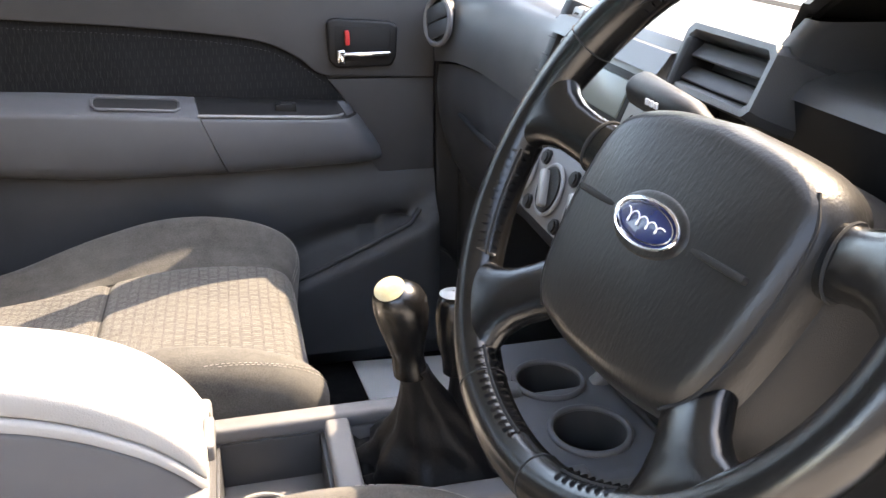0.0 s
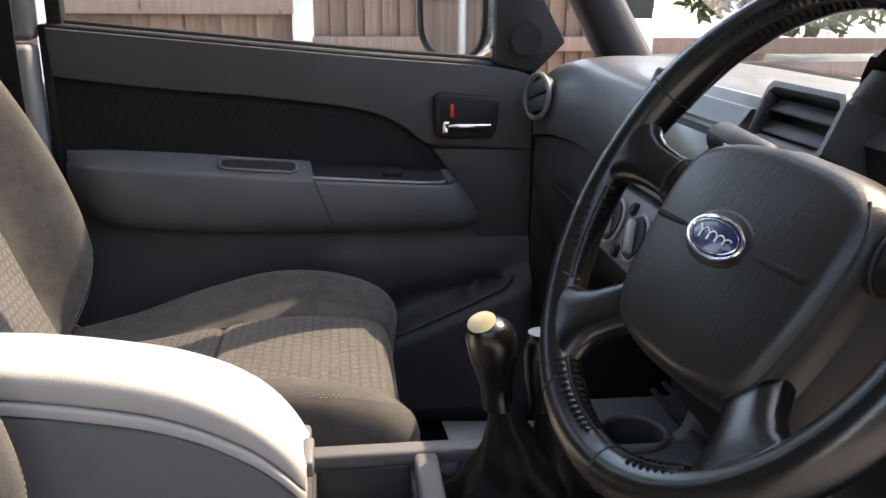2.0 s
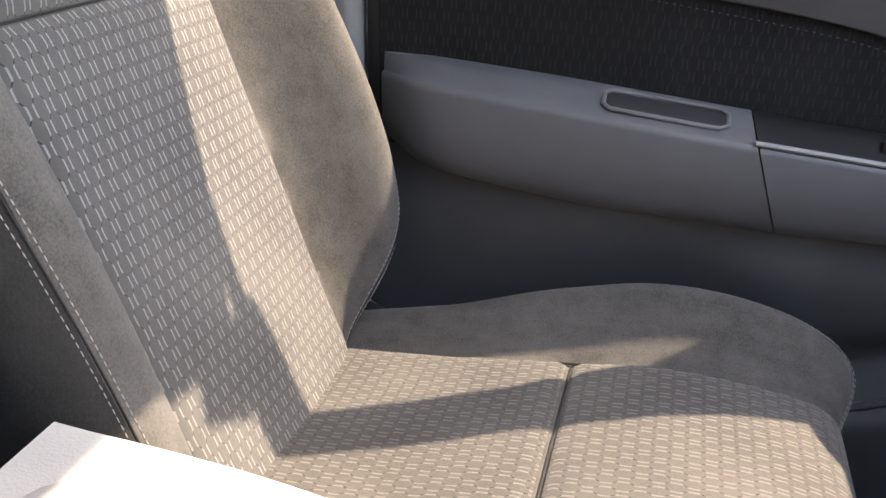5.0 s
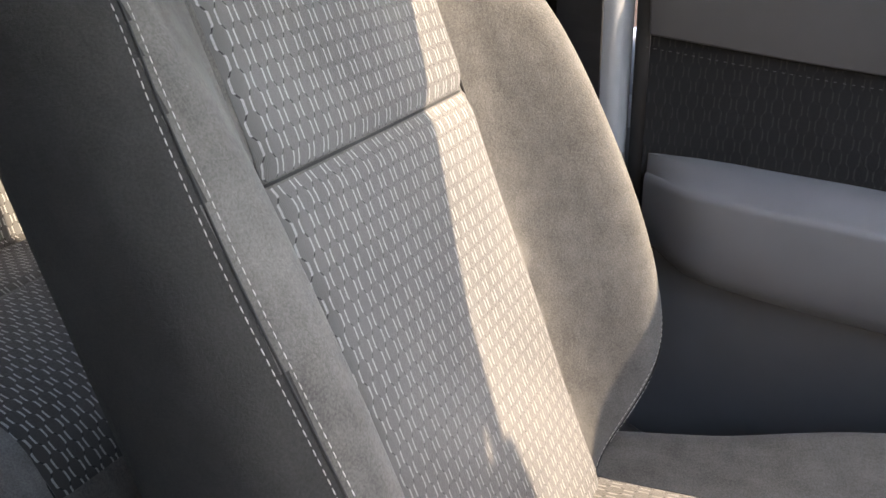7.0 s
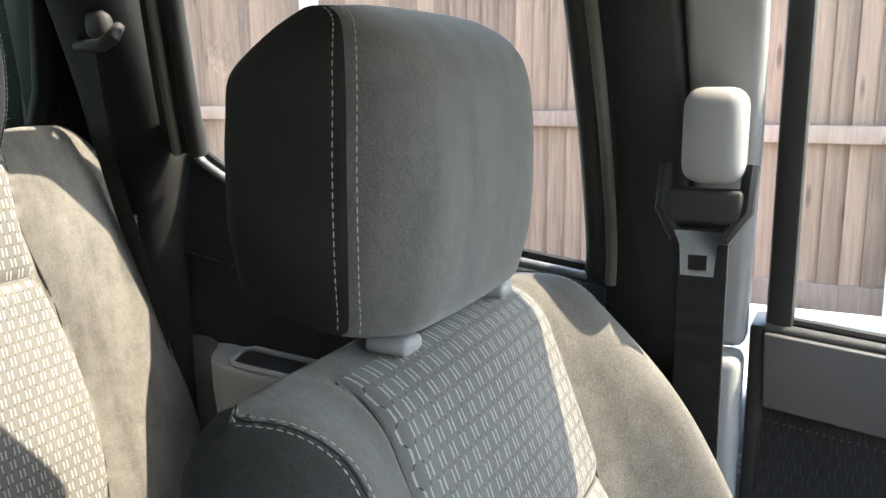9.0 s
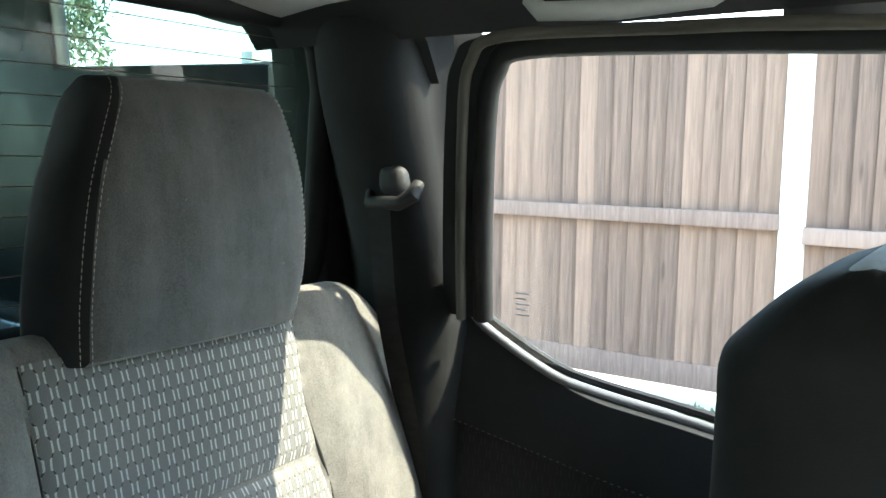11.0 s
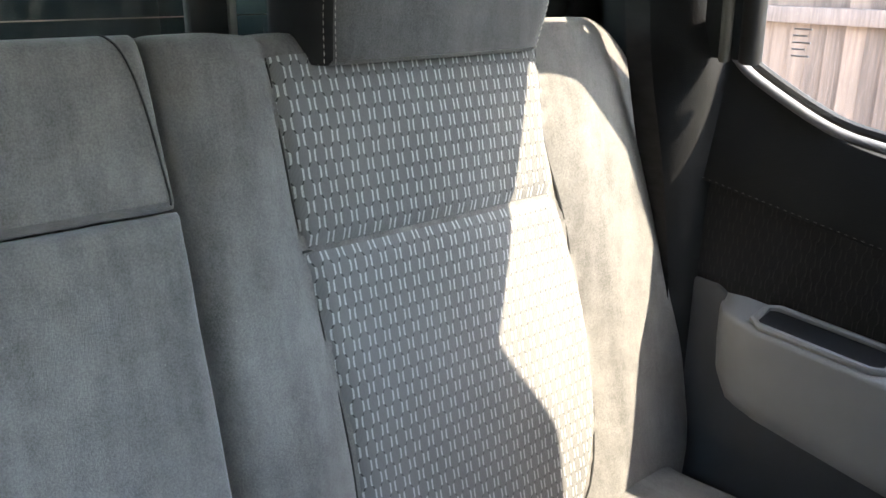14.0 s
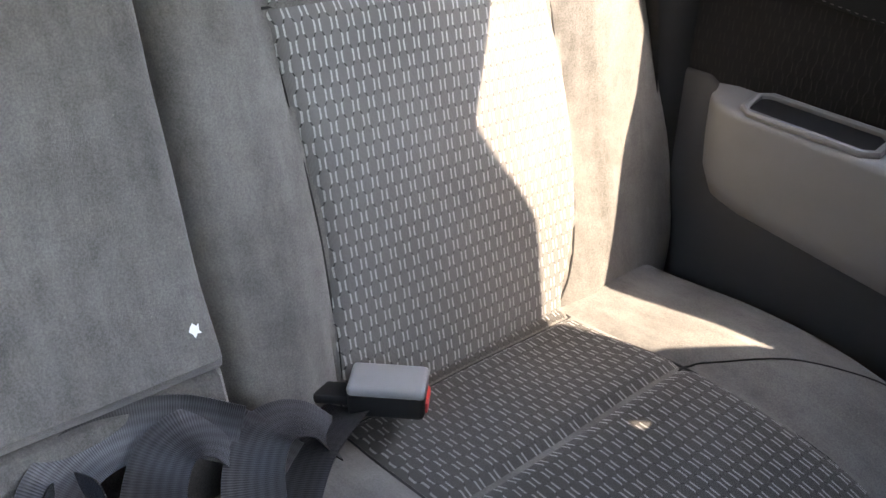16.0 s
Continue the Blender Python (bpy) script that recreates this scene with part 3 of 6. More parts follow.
        part("post_guide", box(-.348, -.312, s * .088 - .013, s * .088 + .013, 1.498, 1.511, .005, 3), M_BUCKLE, post, "grey plastic guide")
    lever = part("recline_lever", box(-.05, .05, -.012, .012, -.012, .012, .006, 2, Matrix.Translation((-.10, .262, .885)) @ Matrix.Rotation(radians(25), 4, "Y")), M_BLACK, seat)
    return seat


front_seat("grey suede and patterned cloth front seat beside passenger door", "front seats", pose(0, .371, 0))
front_seat("grey suede and patterned cloth front seat behind steering wheel", "front seats", pose(.14, -.372, 0))

bench = thing("rear_bench_seat", "grey suede and patterned cloth rear bench with folded middle armrest", "seat")
RB = [(-.885, 1.03), (-.90, 1.12), (-.935, 1.28), (-.97, 1.447), (-.995, 1.56), (-1.022, 1.64)]


def outboard(sign):
    """One outer rear place: sign 1 stands beside the near-window door, -1 is its mirror about the armrest."""
    f = (lambda y: y) if sign > 0 else (lambda y: -.142 - y)
    edge = spline_of([(0, .67), (.2, .694), (.4, .694), (.6, .682), (.8, .652), (.9, .628), (1, .585)])
    lo, hi = (lambda v: .060), edge
    mid = lambda v: f((lo(v) + hi(v)) / 2)
    wid = lambda v: (hi(v) - lo(v)) / 2
    il = spline_of([(0, .172), (.2, .172), (.35, .183), (.6, .163), (1, .160)])
    ir = spline_of([(0, .47), (.15, .485), (.3, .518), (.45, .515), (.6, .488), (1, .490)])

    def relief(y0, v):
        y = f(y0)
        g = groove(y, il(v), .006, .006) + groove(y, ir(v), .006, .006)
        if il(v) < y < ir(v):
            g += groove(v, .6, .007, .014)
        return g + .016 * smooth(ir(v), ir(v) + .05, y) + .014 * smooth(il(v), il(v) - .05, y) + .004 * math.sin((y - il(v)) / (ir(v) - il(v)) * math.pi) + .002 * noise.noise((y * 8, v * 8, 7.7))
    p = Pad(RB, wid, relief, .10, .03, (.03, .035), 64, mid)
    b = part("backrest", p.body(80), M_SUEDE, bench, "grey suede-like outer backrest, dusty and scuffed")
    a, c = (il, ir) if sign > 0 else ((lambda v: f(ir(v))), (lambda v: f(il(v))))
    part("upper_insert", p.patch(lambda v: a(v) + .001, lambda v: c(v) - .001, .603, .93), M_CLOTH, b, "dark cloth woven with pale hexagon chains")
    part("lower_insert", p.patch(lambda v: a(v) + .001, lambda v: c(v) - .001, .1, .597, nv=60), M_CLOTH, b, "dark cloth woven with pale hexagon chains")
    several("seam", [tube(p.line([(f(il(.6)), .6), (f(.32), .6), (f(ir(.6)), .6)]), .0016, 6), tube(p.line([(f(il(q)), q) for q in (.1, .3, .5, .7, .93)]), .0014, 6), tube(p.line([(f(ir(q)), q) for q in (.1, .3, .5, .7, .93)]), .0014, 6)], M_SEAM, b)
    hmid = lambda v: f(.336 + .03 * v)
    hwid = spline_of([(0, .142), (.25, .150), (.6, .144), (1, .108)])
    head = Pad([(-.985, 1.603), (-.982, 1.68), (-.990, 1.78), (-1.010, 1.878)], hwid, lambda y, v: .005 * math.cos((y - hmid(v)) / .15 * 1.5), .11, .035, (.012, .05), 40, hmid, (.8, 1.0))
    h = part("headrest", head.body(64, lambda v: head.width(v) - .017), (M_HEADREST_SHADED, M_SEATSIDE), bench, "grey suede-like headrest with dark sides")
    for s in (-1, 1):
        hl = lambda o: [head.at(hmid(v) + s * (head.width(v) - .018 + o), v, .0004) for v in (.02 + .95 * i / 40 for i in range(41))]
        several("stitching", [stitches(hl(0)), stitches(hl(.008))], M_STITCH, h, "row of pale stitches")


outboard(1)
outboard(-1)
top = Pad([(-.975, 1.507), (-.99, 1.55), (-1.01, 1.61), (-1.03, 1.645)], lambda v: .127, lambda y, v: 0.0, .09, .012, (.012, .03), 24, lambda v: -.071)
part("middle_top", top.body(40), M_SUEDE, bench, "grey suede-like panel above the armrest")
part("seam", tube(top.line([(.05, .02), (.045, .5), (.03, .97)], .0006), .001, 6), M_SEAM, bench)
arm = Pad([(-.885, 1.185), (-.918, 1.27), (-.945, 1.38), (-.966, 1.47), (-.975, 1.503)], lambda v: .13, lambda y, v: .006 * math.cos(y / .2) + .003 * noise.noise((y * 12, v * 6, 2.2)), .07, .016, (.012, .012), 40, lambda v: -.073)
part("folding_armrest", arm.body(50), M_SUEDE, bench, "folded-up grey suede-like middle armrest with a pale stain")
stain = [Vector(arm.at(.036 + .005 * q[0], .11 + .018 * q[1], .0012)) for q in ((-1, 0), (-.6, .6), (-.1, 1), (.4, .5), (.9, .7), (.7, -.1), (1, -.6), (.3, -.5), (-.2, -1), (-.5, -.4))]
sb = bmesh.new()
sb.faces.new([sb.verts.new(q) for q in stain])
part("stain", sb, M_WHITE, bench, "dried white spot")
low = Pad([(-.865, 1.06), (-.878, 1.12), (-.893, 1.178)], lambda v: .128, lambda y, v: 0, .06, .012, (.01, .01), 20, lambda v: -.071)
part("middle_base", low.body(30), M_SUEDE, bench)


def rc_relief(y, v):
    g = 0
    for a, c in ((.155, .478), (-.62, -.297)):
        g += groove(y, a, .005, .006) + groove(y, c, .006, .007)
        if a < y < c:
            g += groove(v, .667, .006, .012) + groove(v, .875, .006, .010)
    return g + .014 * smooth(.48, .56, y) + .010 * math.cos(v * 9) * .3 + .0025 * noise.noise((y * 7, v * 7, 5.5))


rcw = spline_of([(0, .60), (.17, .62), (.33, .645), (.5, .66), (.8, .675), (1, .68)])
rc = Pad([(-.455, .92), (-.452, 1.0), (-.50, 1.062), (-.60, 1.085), (-.72, 1.085), (-.85, 1.072), (-.945, 1.078)], rcw, rc_relief, .16, .05, (.03, .03), 64, lambda v: -.02)
c = part("seat_cushion", rc.body(110), M_SUEDE, bench, "grey suede-like rear cushion")
for a, d in ((.155, .478), (-.62, -.297)):
    part("rear_insert", rc.patch(lambda v: a + .001, lambda v: d - .001, .879, .985), M_CLOTH_SHADED, c, "dark cloth woven with pale hexagon chains")
    part("middle_insert", rc.patch(lambda v: a + .001, lambda v: d - .001, .671, .871), M_CLOTH_SHADED, c, "dark cloth woven with pale hexagon chains")
    part("front_insert", rc.patch(lambda v: a + .001, lambda v: d - .001, .2, .663), M_CLOTH_SHADED, c, "dark cloth woven with pale hexagon chains")
    several("seam", [*[tube(rc.line([(a, q), ((a + d) / 2, q), (d, q)]), .0015, 6) for q in (.667, .875)], *[tube(rc.line([(s, .2), (s, .6), (s, .98)]), .0014, 6) for s in (a, d)], tube(rc.line([(.478, .667), (.56, .55), (.62, .40)]), .0012, 6)], M_SEAM, c)

# ---- doors, pillars, roof ----
DY = .700


def strip_poly(up, down, n=24):
    a, b = curve(up, n), curve(down, n)
    return [tuple(p) for p in a] + [tuple(p) for p in b[::-1]]


def loft_x(xs, section, caps=True):
    """Closed cross sections in y and z, set along x."""
    return grid([[Vector((x + (p[2] if len(p) > 2 else 0), p[0], p[1])) for p in section(x)] for x in xs], close_u=True, caps=caps)


def arm_section(top, bottom, y_in, y_out, slant=None, drop=.012):
    """A moulded armrest: flat top, rounded nose, belly running back to the panel."""
    def sec(x):
        t, b, yi = top(x), bottom(x), y_in(x)
        n = t - drop
        h = n - b
        yb = max(.688, yi + .012)
        pts = [(y_out, t + .002), (yb, t)]
        pts += [(yb + (yi + .010 - yb) * k / 3, t + (n + .003 - t) * k / 3) for k in (1, 2, 3)]
        pts += [(yi + .008 - .008 * math.sin(q), n - .006 + .009 * math.cos(q)) for q in (math.pi / 2 * k / 4 for k in range(1, 5))]
        pts += [(yi + .001, n - .4 * h), (yi + .006, n - .72 * h), (yi + .020, n - .92 * h), (yi + .04, b), (y_out, b - .006)]
        return [(y, z, slant(x) * max(0.0, t - z)) for y, z in pts] if slant else pts
    return sec


fd = thing("front_door", "closed grey front passenger door with black cloth insert", "car door", "car doors")
sill = [(-.115, 1.424), (.157, 1.399), (.42, 1.375), (.66, 1.356), (.735, 1.338)]
ctop = [(-.112, 1.342), (.064, 1.321), (.239, 1.305), (.419, 1.280), (.493, 1.249), (.54, 1.214), (.58, 1.153)]
upper = strip_poly(sill, ctop[:5] + [(.535, 1.217), (.60, 1.212), (.69, 1.206), (.735, 1.204)], 40)
part("upper_trim", prism(upper, "y", DY - .012, DY + .04, .010, 4), M_TRIM, fd, "dark moulded plastic upper trim", 60)
part("window_ledge", tube([(x, DY + .004, z + .001) for x, z in [tuple(p) for p in curve(sill, 30)]], .008, 10), M_DARK, fd)
part("window_seal", tube([(x, DY + .016, z + .010) for x, z in [tuple(p) for p in curve(sill, 30)]], .006, 8), M_RUBBER, fd, "black rubber seal")
rows, uvs = [], []
ct = lerp_of(ctop)
for i in range(61):
    x = -.112 + .70 * i / 60
    z1, z0 = ct(x) + .004, 1.10
    rows.append([(x, DY - .002 - .004 * math.sin(math.pi * k / 12), z0 + (z1 - z0) * k / 12) for k in range(13)])
    uvs.append([(x, z0 + (z1 - z0) * k / 12) for k in range(13)])
ins = part("cloth_insert", grid(rows, uv=lambda i, j: uvs[i][j]), M_DOORCLOTH, fd, "black patterned cloth insert")
part("stitching", stitches([(x, DY - .0145, z - .012) for x, z in [tuple(p) for p in curve(ctop[:6], 60)]], .008, .003, .0005), M_GREY, fd)
rows = []
for i in range(57):
    x = -.125 + .86 * i / 56
    r = []
    for k in range(31):
        z = .70 + .53 * k / 30
        y = DY + .002
        y -= .010 * smooth(1.08, 1.0, z)
        y -= .012 * smooth(.30, .36, x) * smooth(1.05, .98, z)
        y += .022 * smooth(.43, .46, x) * smooth(.71, .69, x) * smooth(.93 + .16 * (x - .45), .915 + .16 * (x - .45), z) * smooth(.845 + .42 * (x - .46), .86 + .42 * (x - .46), z)
        y -= .045 * smooth(.42, .46, x) * smooth(.865 + .42 * (x - .46), .835 + .42 * (x - .46), z) * smooth(.775, .715, x)
        r.append((x, y, z))
    rows.append(r)
part("lower_panel", grid(rows), M_GREY, fd, "grey moulded lower door panel with map pocket", 60)
part("pocket_lip", tube([(.455, .650, .848), (.50, .648, .865), (.60, .648, .908), (.68, .650, .945), (.700, .665, .965)], .005, 8), M_GREY, fd)
part("speaker_grille", disc((.705, .655, .83), (0, -1, 0), .068, .012, 36, .004), M_DARK, fd, "round dark speaker cover")
part("front_plate", prism([(.545, 1.208), (.735, 1.203), (.735, .96), (.66, .985), (.615, 1.06), (.59, 1.15)], "y", DY - .006, DY + .03, .003), M_GREY, fd)
atop = lerp_of([(-.10, 1.214), (-.04, 1.214), (.105, 1.205), (.31, 1.188), (.44, 1.178), (.58, 1.168)])
abot = lerp_of([(-.10, 1.10), (-.04, 1.078), (.14, 1.060), (.332, 1.056), (.624, 1.058)])
ain = lerp_of([(-.115, .688), (-.085, .668), (-.05, .645), (0, .636), (.3, .632), (.53, .642), (.558, .652), (.571, .672), (.581, .694)])
sec = arm_section(atop, abot, ain, DY + .01, lerp_of([(.20, 0), (.322, .36), (.45, .42), (.58, .65)]), .024)
arm = part("armrest", loft_x([-.105, -.09, -.07, -.05, -.02, .02, .06, .1, .15, .2, .25, .29, .32], sec), M_ARM, fd, "grey moulded armrest", 50)
slope = lambda x, y, t, d, yi: t - d * min(1, max(0, (.688 - y) / (.678 - yi)))
part("pull_cup", tube([(x, y, slope(x, y, atop(x), .021, .636) + .0040) for x, y in ((.162, .657), (.170, .651), (.288, .651), (.296, .657), (.296, .672), (.288, .678), (.170, .678), (.162, .672))], .0028, 8, closed=True), M_BOX, arm, "raised rim of the pull cup")
# No recess is cut: a dark patch paints the shade inside the cup.
part("cup_floor", grid([[(x, y, slope(x, y, atop(x), .021, .636) + .0034) for x in (.164 + .130 * i / 12 for i in range(13))] for y in (.653, .665, .676)]), M_DARK, arm, "dark patch standing for the shade inside the pull cup")
afb = loft_x([.3214, .33, .36, .40, .45, .49, .52, .545, .560, .572, .580], sec)
afb.normal_update()
for f in afb.faces:
    f.material_index = int(abs(f.normal.z) > .72 and f.calc_center_median().z > 1.12)
af = part("armrest_front", afb, (M_ARM, M_BLACK), fd, "grey armrest end with black switch panel on top", 50)
part("bright_strip", tube([(x, ain(x) + .0045, atop(x) - .0190) for x in (.325 + .245 * i / 20 for i in range(21))], .0032, 8), M_SILVER, af, "thin silver edge strip")
part("window_switch", box(.452, .487, .662, .676, 1.160, 1.1745, .002), M_BLACK, af, "black window switch")
part("switch_rocker", box(.460, .479, .664, .672, 1.168, 1.178, .002), M_DARK, af)
bez = part("handle_bezel", (prism([(.546, 1.306), (.556, 1.312), (.655, 1.304), (.668, 1.295), (.664, 1.245), (.655, 1.228), (.56, 1.228), (.548, 1.24)], "y", DY - .024, DY - .010, .005, 3)), M_BLACK, fd, "black recessed handle bezel", 60)
part("bezel_recess", prism([(.559, 1.300), (.652, 1.294), (.656, 1.285), (.652, 1.240), (.563, 1.240), (.558, 1.25)], "y", DY - .0255, DY - .020, .004), M_RUBBER, bez)
dp = part("door_pull", box(.563, .652, DY - .040, DY - .032, 1.249, 1.257, .003, 3), M_CHROME, fd, "chrome inner door handle")
part("pull_hub", box(.560, .575, DY - .040, DY - .022, 1.238, 1.262, .004, 3), M_CHROME, dp)
part("lock_tab", box(.575, .583, DY - .034, DY - .024, 1.268, 1.292, .002), M_RED, fd, "red lock tab")
part("mirror_cover", prism([(.66, 1.362), (.735, 1.345), (.79, 1.40), (.72, 1.52), (.66, 1.64)], "y", DY - .012, DY + .02, .004), M_DARK, fd, "dark triangular mirror cover")
part("tweeter", disc((.715, DY - .016, 1.405), (0, -1, 0), .03, .008, 28, .003), M_BLACK, fd)
part("window_pane", prism([(-.10, 1.42), (.66, 1.355), (.66, 1.66), (.42, 1.89), (-.08, 1.91)], "y", DY + .020, DY + .024, 0), M_GLASS, fd, "clear side window").visible_shadow = False
several("window_frame", [tube([(.668, DY + .01, 1.36), (.690, DY + .008, 1.62), (.52, DY - .045, 1.88), (.42, DY - .055, 1.925), (.1, DY - .06, 1.935), (-.085, DY - .06, 1.93)], .012, 10), box(-.115, -.088, DY, DY + .03, 1.42, 1.93, .006)], M_RUBBER, fd, "black window frame")
part("door_edge", box(-.130, -.112, DY - .002, DY + .06, .72, 1.43, .005), M_BLACK, fd, "black door edge and seal")

mir = thing("door_mirror", "silver door mirror outside the passenger window", "mirror", at=Matrix.Translation((.602, .872, 1.455)) @ Matrix.Rotation(radians(29), 4, "Z"))


def squircle(w, a=.106, b=.090):
    return a * math.copysign(abs(math.cos(w)) ** .65, math.cos(w)), b * math.copysign(abs(math.sin(w)) ** .65, math.sin(w))


turn = [2 * math.pi * k / 40 for k in range(40)]
part("housing", grid([[Vector((.004 + .11 * (1 - math.cos(u)), squircle(w)[0] * k, squircle(w)[1] * k)) for w in turn] for u, k in ((0, 1.07), (.3, 1.09), (.6, 1.08), (.9, 1.0), (1.2, .86), (1.4, .70), (1.55, .45))], close_u=True, caps=True), M_PAINT, mir, "silver-blue painted housing", 60)
part("mirror_rim", tube([(0, *squircle(w, .110, .094)) for w in turn], .006, 8, closed=True), M_BLACK, mir, "black rim")
mg = bmesh.new()
mg.faces.new([mg.verts.new((.001, *squircle(w))) for w in turn])
part("mirror_glass", mg, M_MIRROR, mir, "mirror glass")
part("mirror_arm", tube([(.05, -.11, -.06), (.07, -.07, -.06), (.06, -.03, -.05)], [.03, .03, .03], 12), M_BLACK, mir, "black mirror arm")

rd = thing("rear_door", "closed grey rear door with black cloth insert", "car door", "car doors")
rs = [(-.93, 1.60), (-.90, 1.590), (-.868, 1.565), (-.78, 1.523), (-.715, 1.509), (-.61, 1.497), (-.5, 1.482), (-.285, 1.456)]
rct = [(-.935, 1.448), (-.905, 1.445), (-.88, 1.441), (-.78, 1.425), (-.657, 1.407), (-.5, 1.395), (-.285, 1.386)]
rsz, rcz = lerp_of(rs), lerp_of(rct)
rut = prism(strip_poly(rs, rct, 30), "y", DY - .018, DY + .03, .009, 4)
for v in rut.verts:
    if v.co.y < DY + .006:
        v.co.y += .022 * smooth(rcz(v.co.x) + .02, rsz(v.co.x), v.co.z) * smooth(-.70, -.80, v.co.x)
part("upper_trim", rut, M_PILLAR, rd, "dark moulded plastic upper trim", 60)
part("window_ledge", tube([(x, DY + .002, z + .004) for x, z in [tuple(p) for p in curve(rs[1:], 30)]], .006, 10), M_ARM, rd, "grey sill strip")
part("window_seal", tube([(x, DY + .014, z + .013) for x, z in [tuple(p) for p in curve(rs[1:], 30)]], .006, 8), M_RUBBER, rd, "black rubber seal")
rt = lerp_of(rct)
rows, uvs = [], []
for i in range(41):
    x = -.93 + .645 * i / 40
    z1, z0 = rt(x) + .004, 1.24
    rows.append([(x, DY - .006 - .004 * math.sin(math.pi * k / 10), z0 + (z1 - z0) * k / 10) for k in range(11)])
    uvs.append([(x, z0 + (z1 - z0) * k / 10) for k in range(11)])
part("cloth_insert", grid(rows, uv=lambda i, j: uvs[i][j]), M_DOORCLOTH, rd, "black patterned cloth insert")
part("stitching", stitches([(x, DY - .0205, z + .004) for x, z in [tuple(p) for p in curve(rct, 60)]], .009, .004, .0006), M_GREY, rd)
part("lower_panel", prism([(-.935, 1.322), (-.875, 1.320), (-.845, 1.300), (-.84, 1.18), (-.32, 1.10), (-.32, .72), (-.84, .72), (-.935, .95)], "y", DY - .014, DY + .03, .006, 3), M_GREY, rd, "grey lower door panel", 60)
rtop = lerp_of([(-.86, 1.312), (-.84, 1.314), (-.66, 1.304), (-.33, 1.275)])
rbot = lerp_of([(-.86, 1.19), (-.84, 1.178), (-.62, 1.145), (-.33, 1.11)])
rin = lerp_of([(-.868, .682), (-.855, .662), (-.835, .645), (-.80, .634), (-.33, .632)])
ra = part("armrest", loft_x([-.866, -.858, -.85, -.838, -.82, -.79, -.74, -.68, -.6, -.5, -.4, -.33], arm_section(rtop, rbot, rin, DY + .01)), M_GREYLT, rd, "light grey moulded armrest", 50)
cup = lambda x0, x1: [(x0, .650), (x0 + .012, .642), (x1 - .012, .642), (x1, .650), (x1, .678), (x1 - .012, .686), (x0 + .012, .686), (x0, .678)]
part("pull_cup", tube([(x, y, slope(x, y, rtop(x), .010, .634) + .0030) for x, y in cup(-.805, -.655)], .0048, 8, closed=True), M_GREYLT, ra, "raised rim of the pull cup")
# Black patch on the armrest top, painting the shade of an uncut cup.
part("cup_floor", grid([[(x, y, slope(x, y, rtop(x), .010, .634) + .0024) for x in (-.802 + .144 * i / 12 for i in range(13))] for y in (.645, .664, .683)]), M_BLACK, ra)


def lean(x, z, d=0.0):
    """The rear side window leans in towards the roof."""
    y = DY + .006 - .33 * max(0.0, z - 1.5)
    k = (y + .2) / (DY + .206)
    return Vector((-.36 + (x + .36) * k, y + d, 1.78 + (z - 1.78) * k))


part("window_pane", grid([[lean(x0 + (x1 - x0) * k / 6, z0 + (z1 - z0) * k / 6, .014) for k in range(7)] for x0, z0, x1, z1 in ((-.885, 1.56, -.86, 1.94), (-.78, 1.515, -.76, 1.94), (-.61, 1.49, -.60, 1.93), (-.45, 1.468, -.45, 1.925), (-.29, 1.446, -.29, 1.90))]), M_GLASS, rd, "clear side window").visible_shadow = False
fr = [(-.882, 1.585), (-.884, 1.70), (-.880, 1.85), (-.868, 1.905), (-.83, 1.932), (-.65, 1.930), (-.45, 1.920), (-.35, 1.914), (-.315, 1.888), (-.302, 1.84), (-.298, 1.65), (-.302, 1.46)]
part("window_frame", tube([lean(x, z) for x, z in [tuple(p) for p in curve(fr, 70)]], .013, 10), M_RUBBER, rd, "black window frame")
part("weather_strip", tube([lean(x + (-.022 if x < -.6 else .022), z + (.012 if z > 1.85 else 0), -.018) for x, z in [tuple(p) for p in curve(fr, 70)]], .0065, 10), M_STRIP, rd, "beige cloth weather strip round the door opening")
for k in range(5):
    p = lean(-.828, 1.622 - .007 * k, .008)
    part("window_label", box(p.x - .010, p.x + .010 - .005 * (k % 2), p.y, p.y + .001, p.z - .0008, p.z + .0008, 0), M_BOX, rd, "line of small print on the glass")

part("frame_trim", grid([[lean(x + k * (-.060 if x < -.8 else (.03 if x > -.33 else 0)), z + k * (.016 if z > 1.86 else 0), -.004) for k in (0, .5, 1)] for x, z in [tuple(p) for p in curve(fr, 70)]]), M_PILLAR, rd, "dark trim round the window")

# pillars and roof
part_b = thing("b_pillar", "grey and black pillar trim between the doors", "pillar trim", kind="structure")
def lean_in(bm):
    """Pillar covers follow the glass, which leans in above the sill."""
    for v in bm.verts:
        v.co.y -= .33 * max(0.0, v.co.z - 1.62)
    return bm


def tall(poly, y0, y1, r):
    """A pillar cover cut level at the height where it begins to lean."""
    bm = prism(poly, "y", y0, y1, r, 3)
    for z in (1.62, 1.75):
        bmesh.ops.bisect_plane(bm, geom=bm.verts[:] + bm.edges[:] + bm.faces[:], plane_co=(0, 0, z), plane_no=(0, 0, 1))
    return lean_in(bm)


part("inner_trim", tall([(-.300, 1.05), (-.185, 1.05), (-.190, 1.40), (-.215, 1.95), (-.295, 1.95)], .688, .73, .012), M_BLACK, part_b)
part("outer_trim", prism([(-.195, 1.00), (-.135, 1.00), (-.134, 1.398), (-.188, 1.398)], "y", .664, .72, .012, 3), M_GREYLT, part_b, "light grey lower trim")
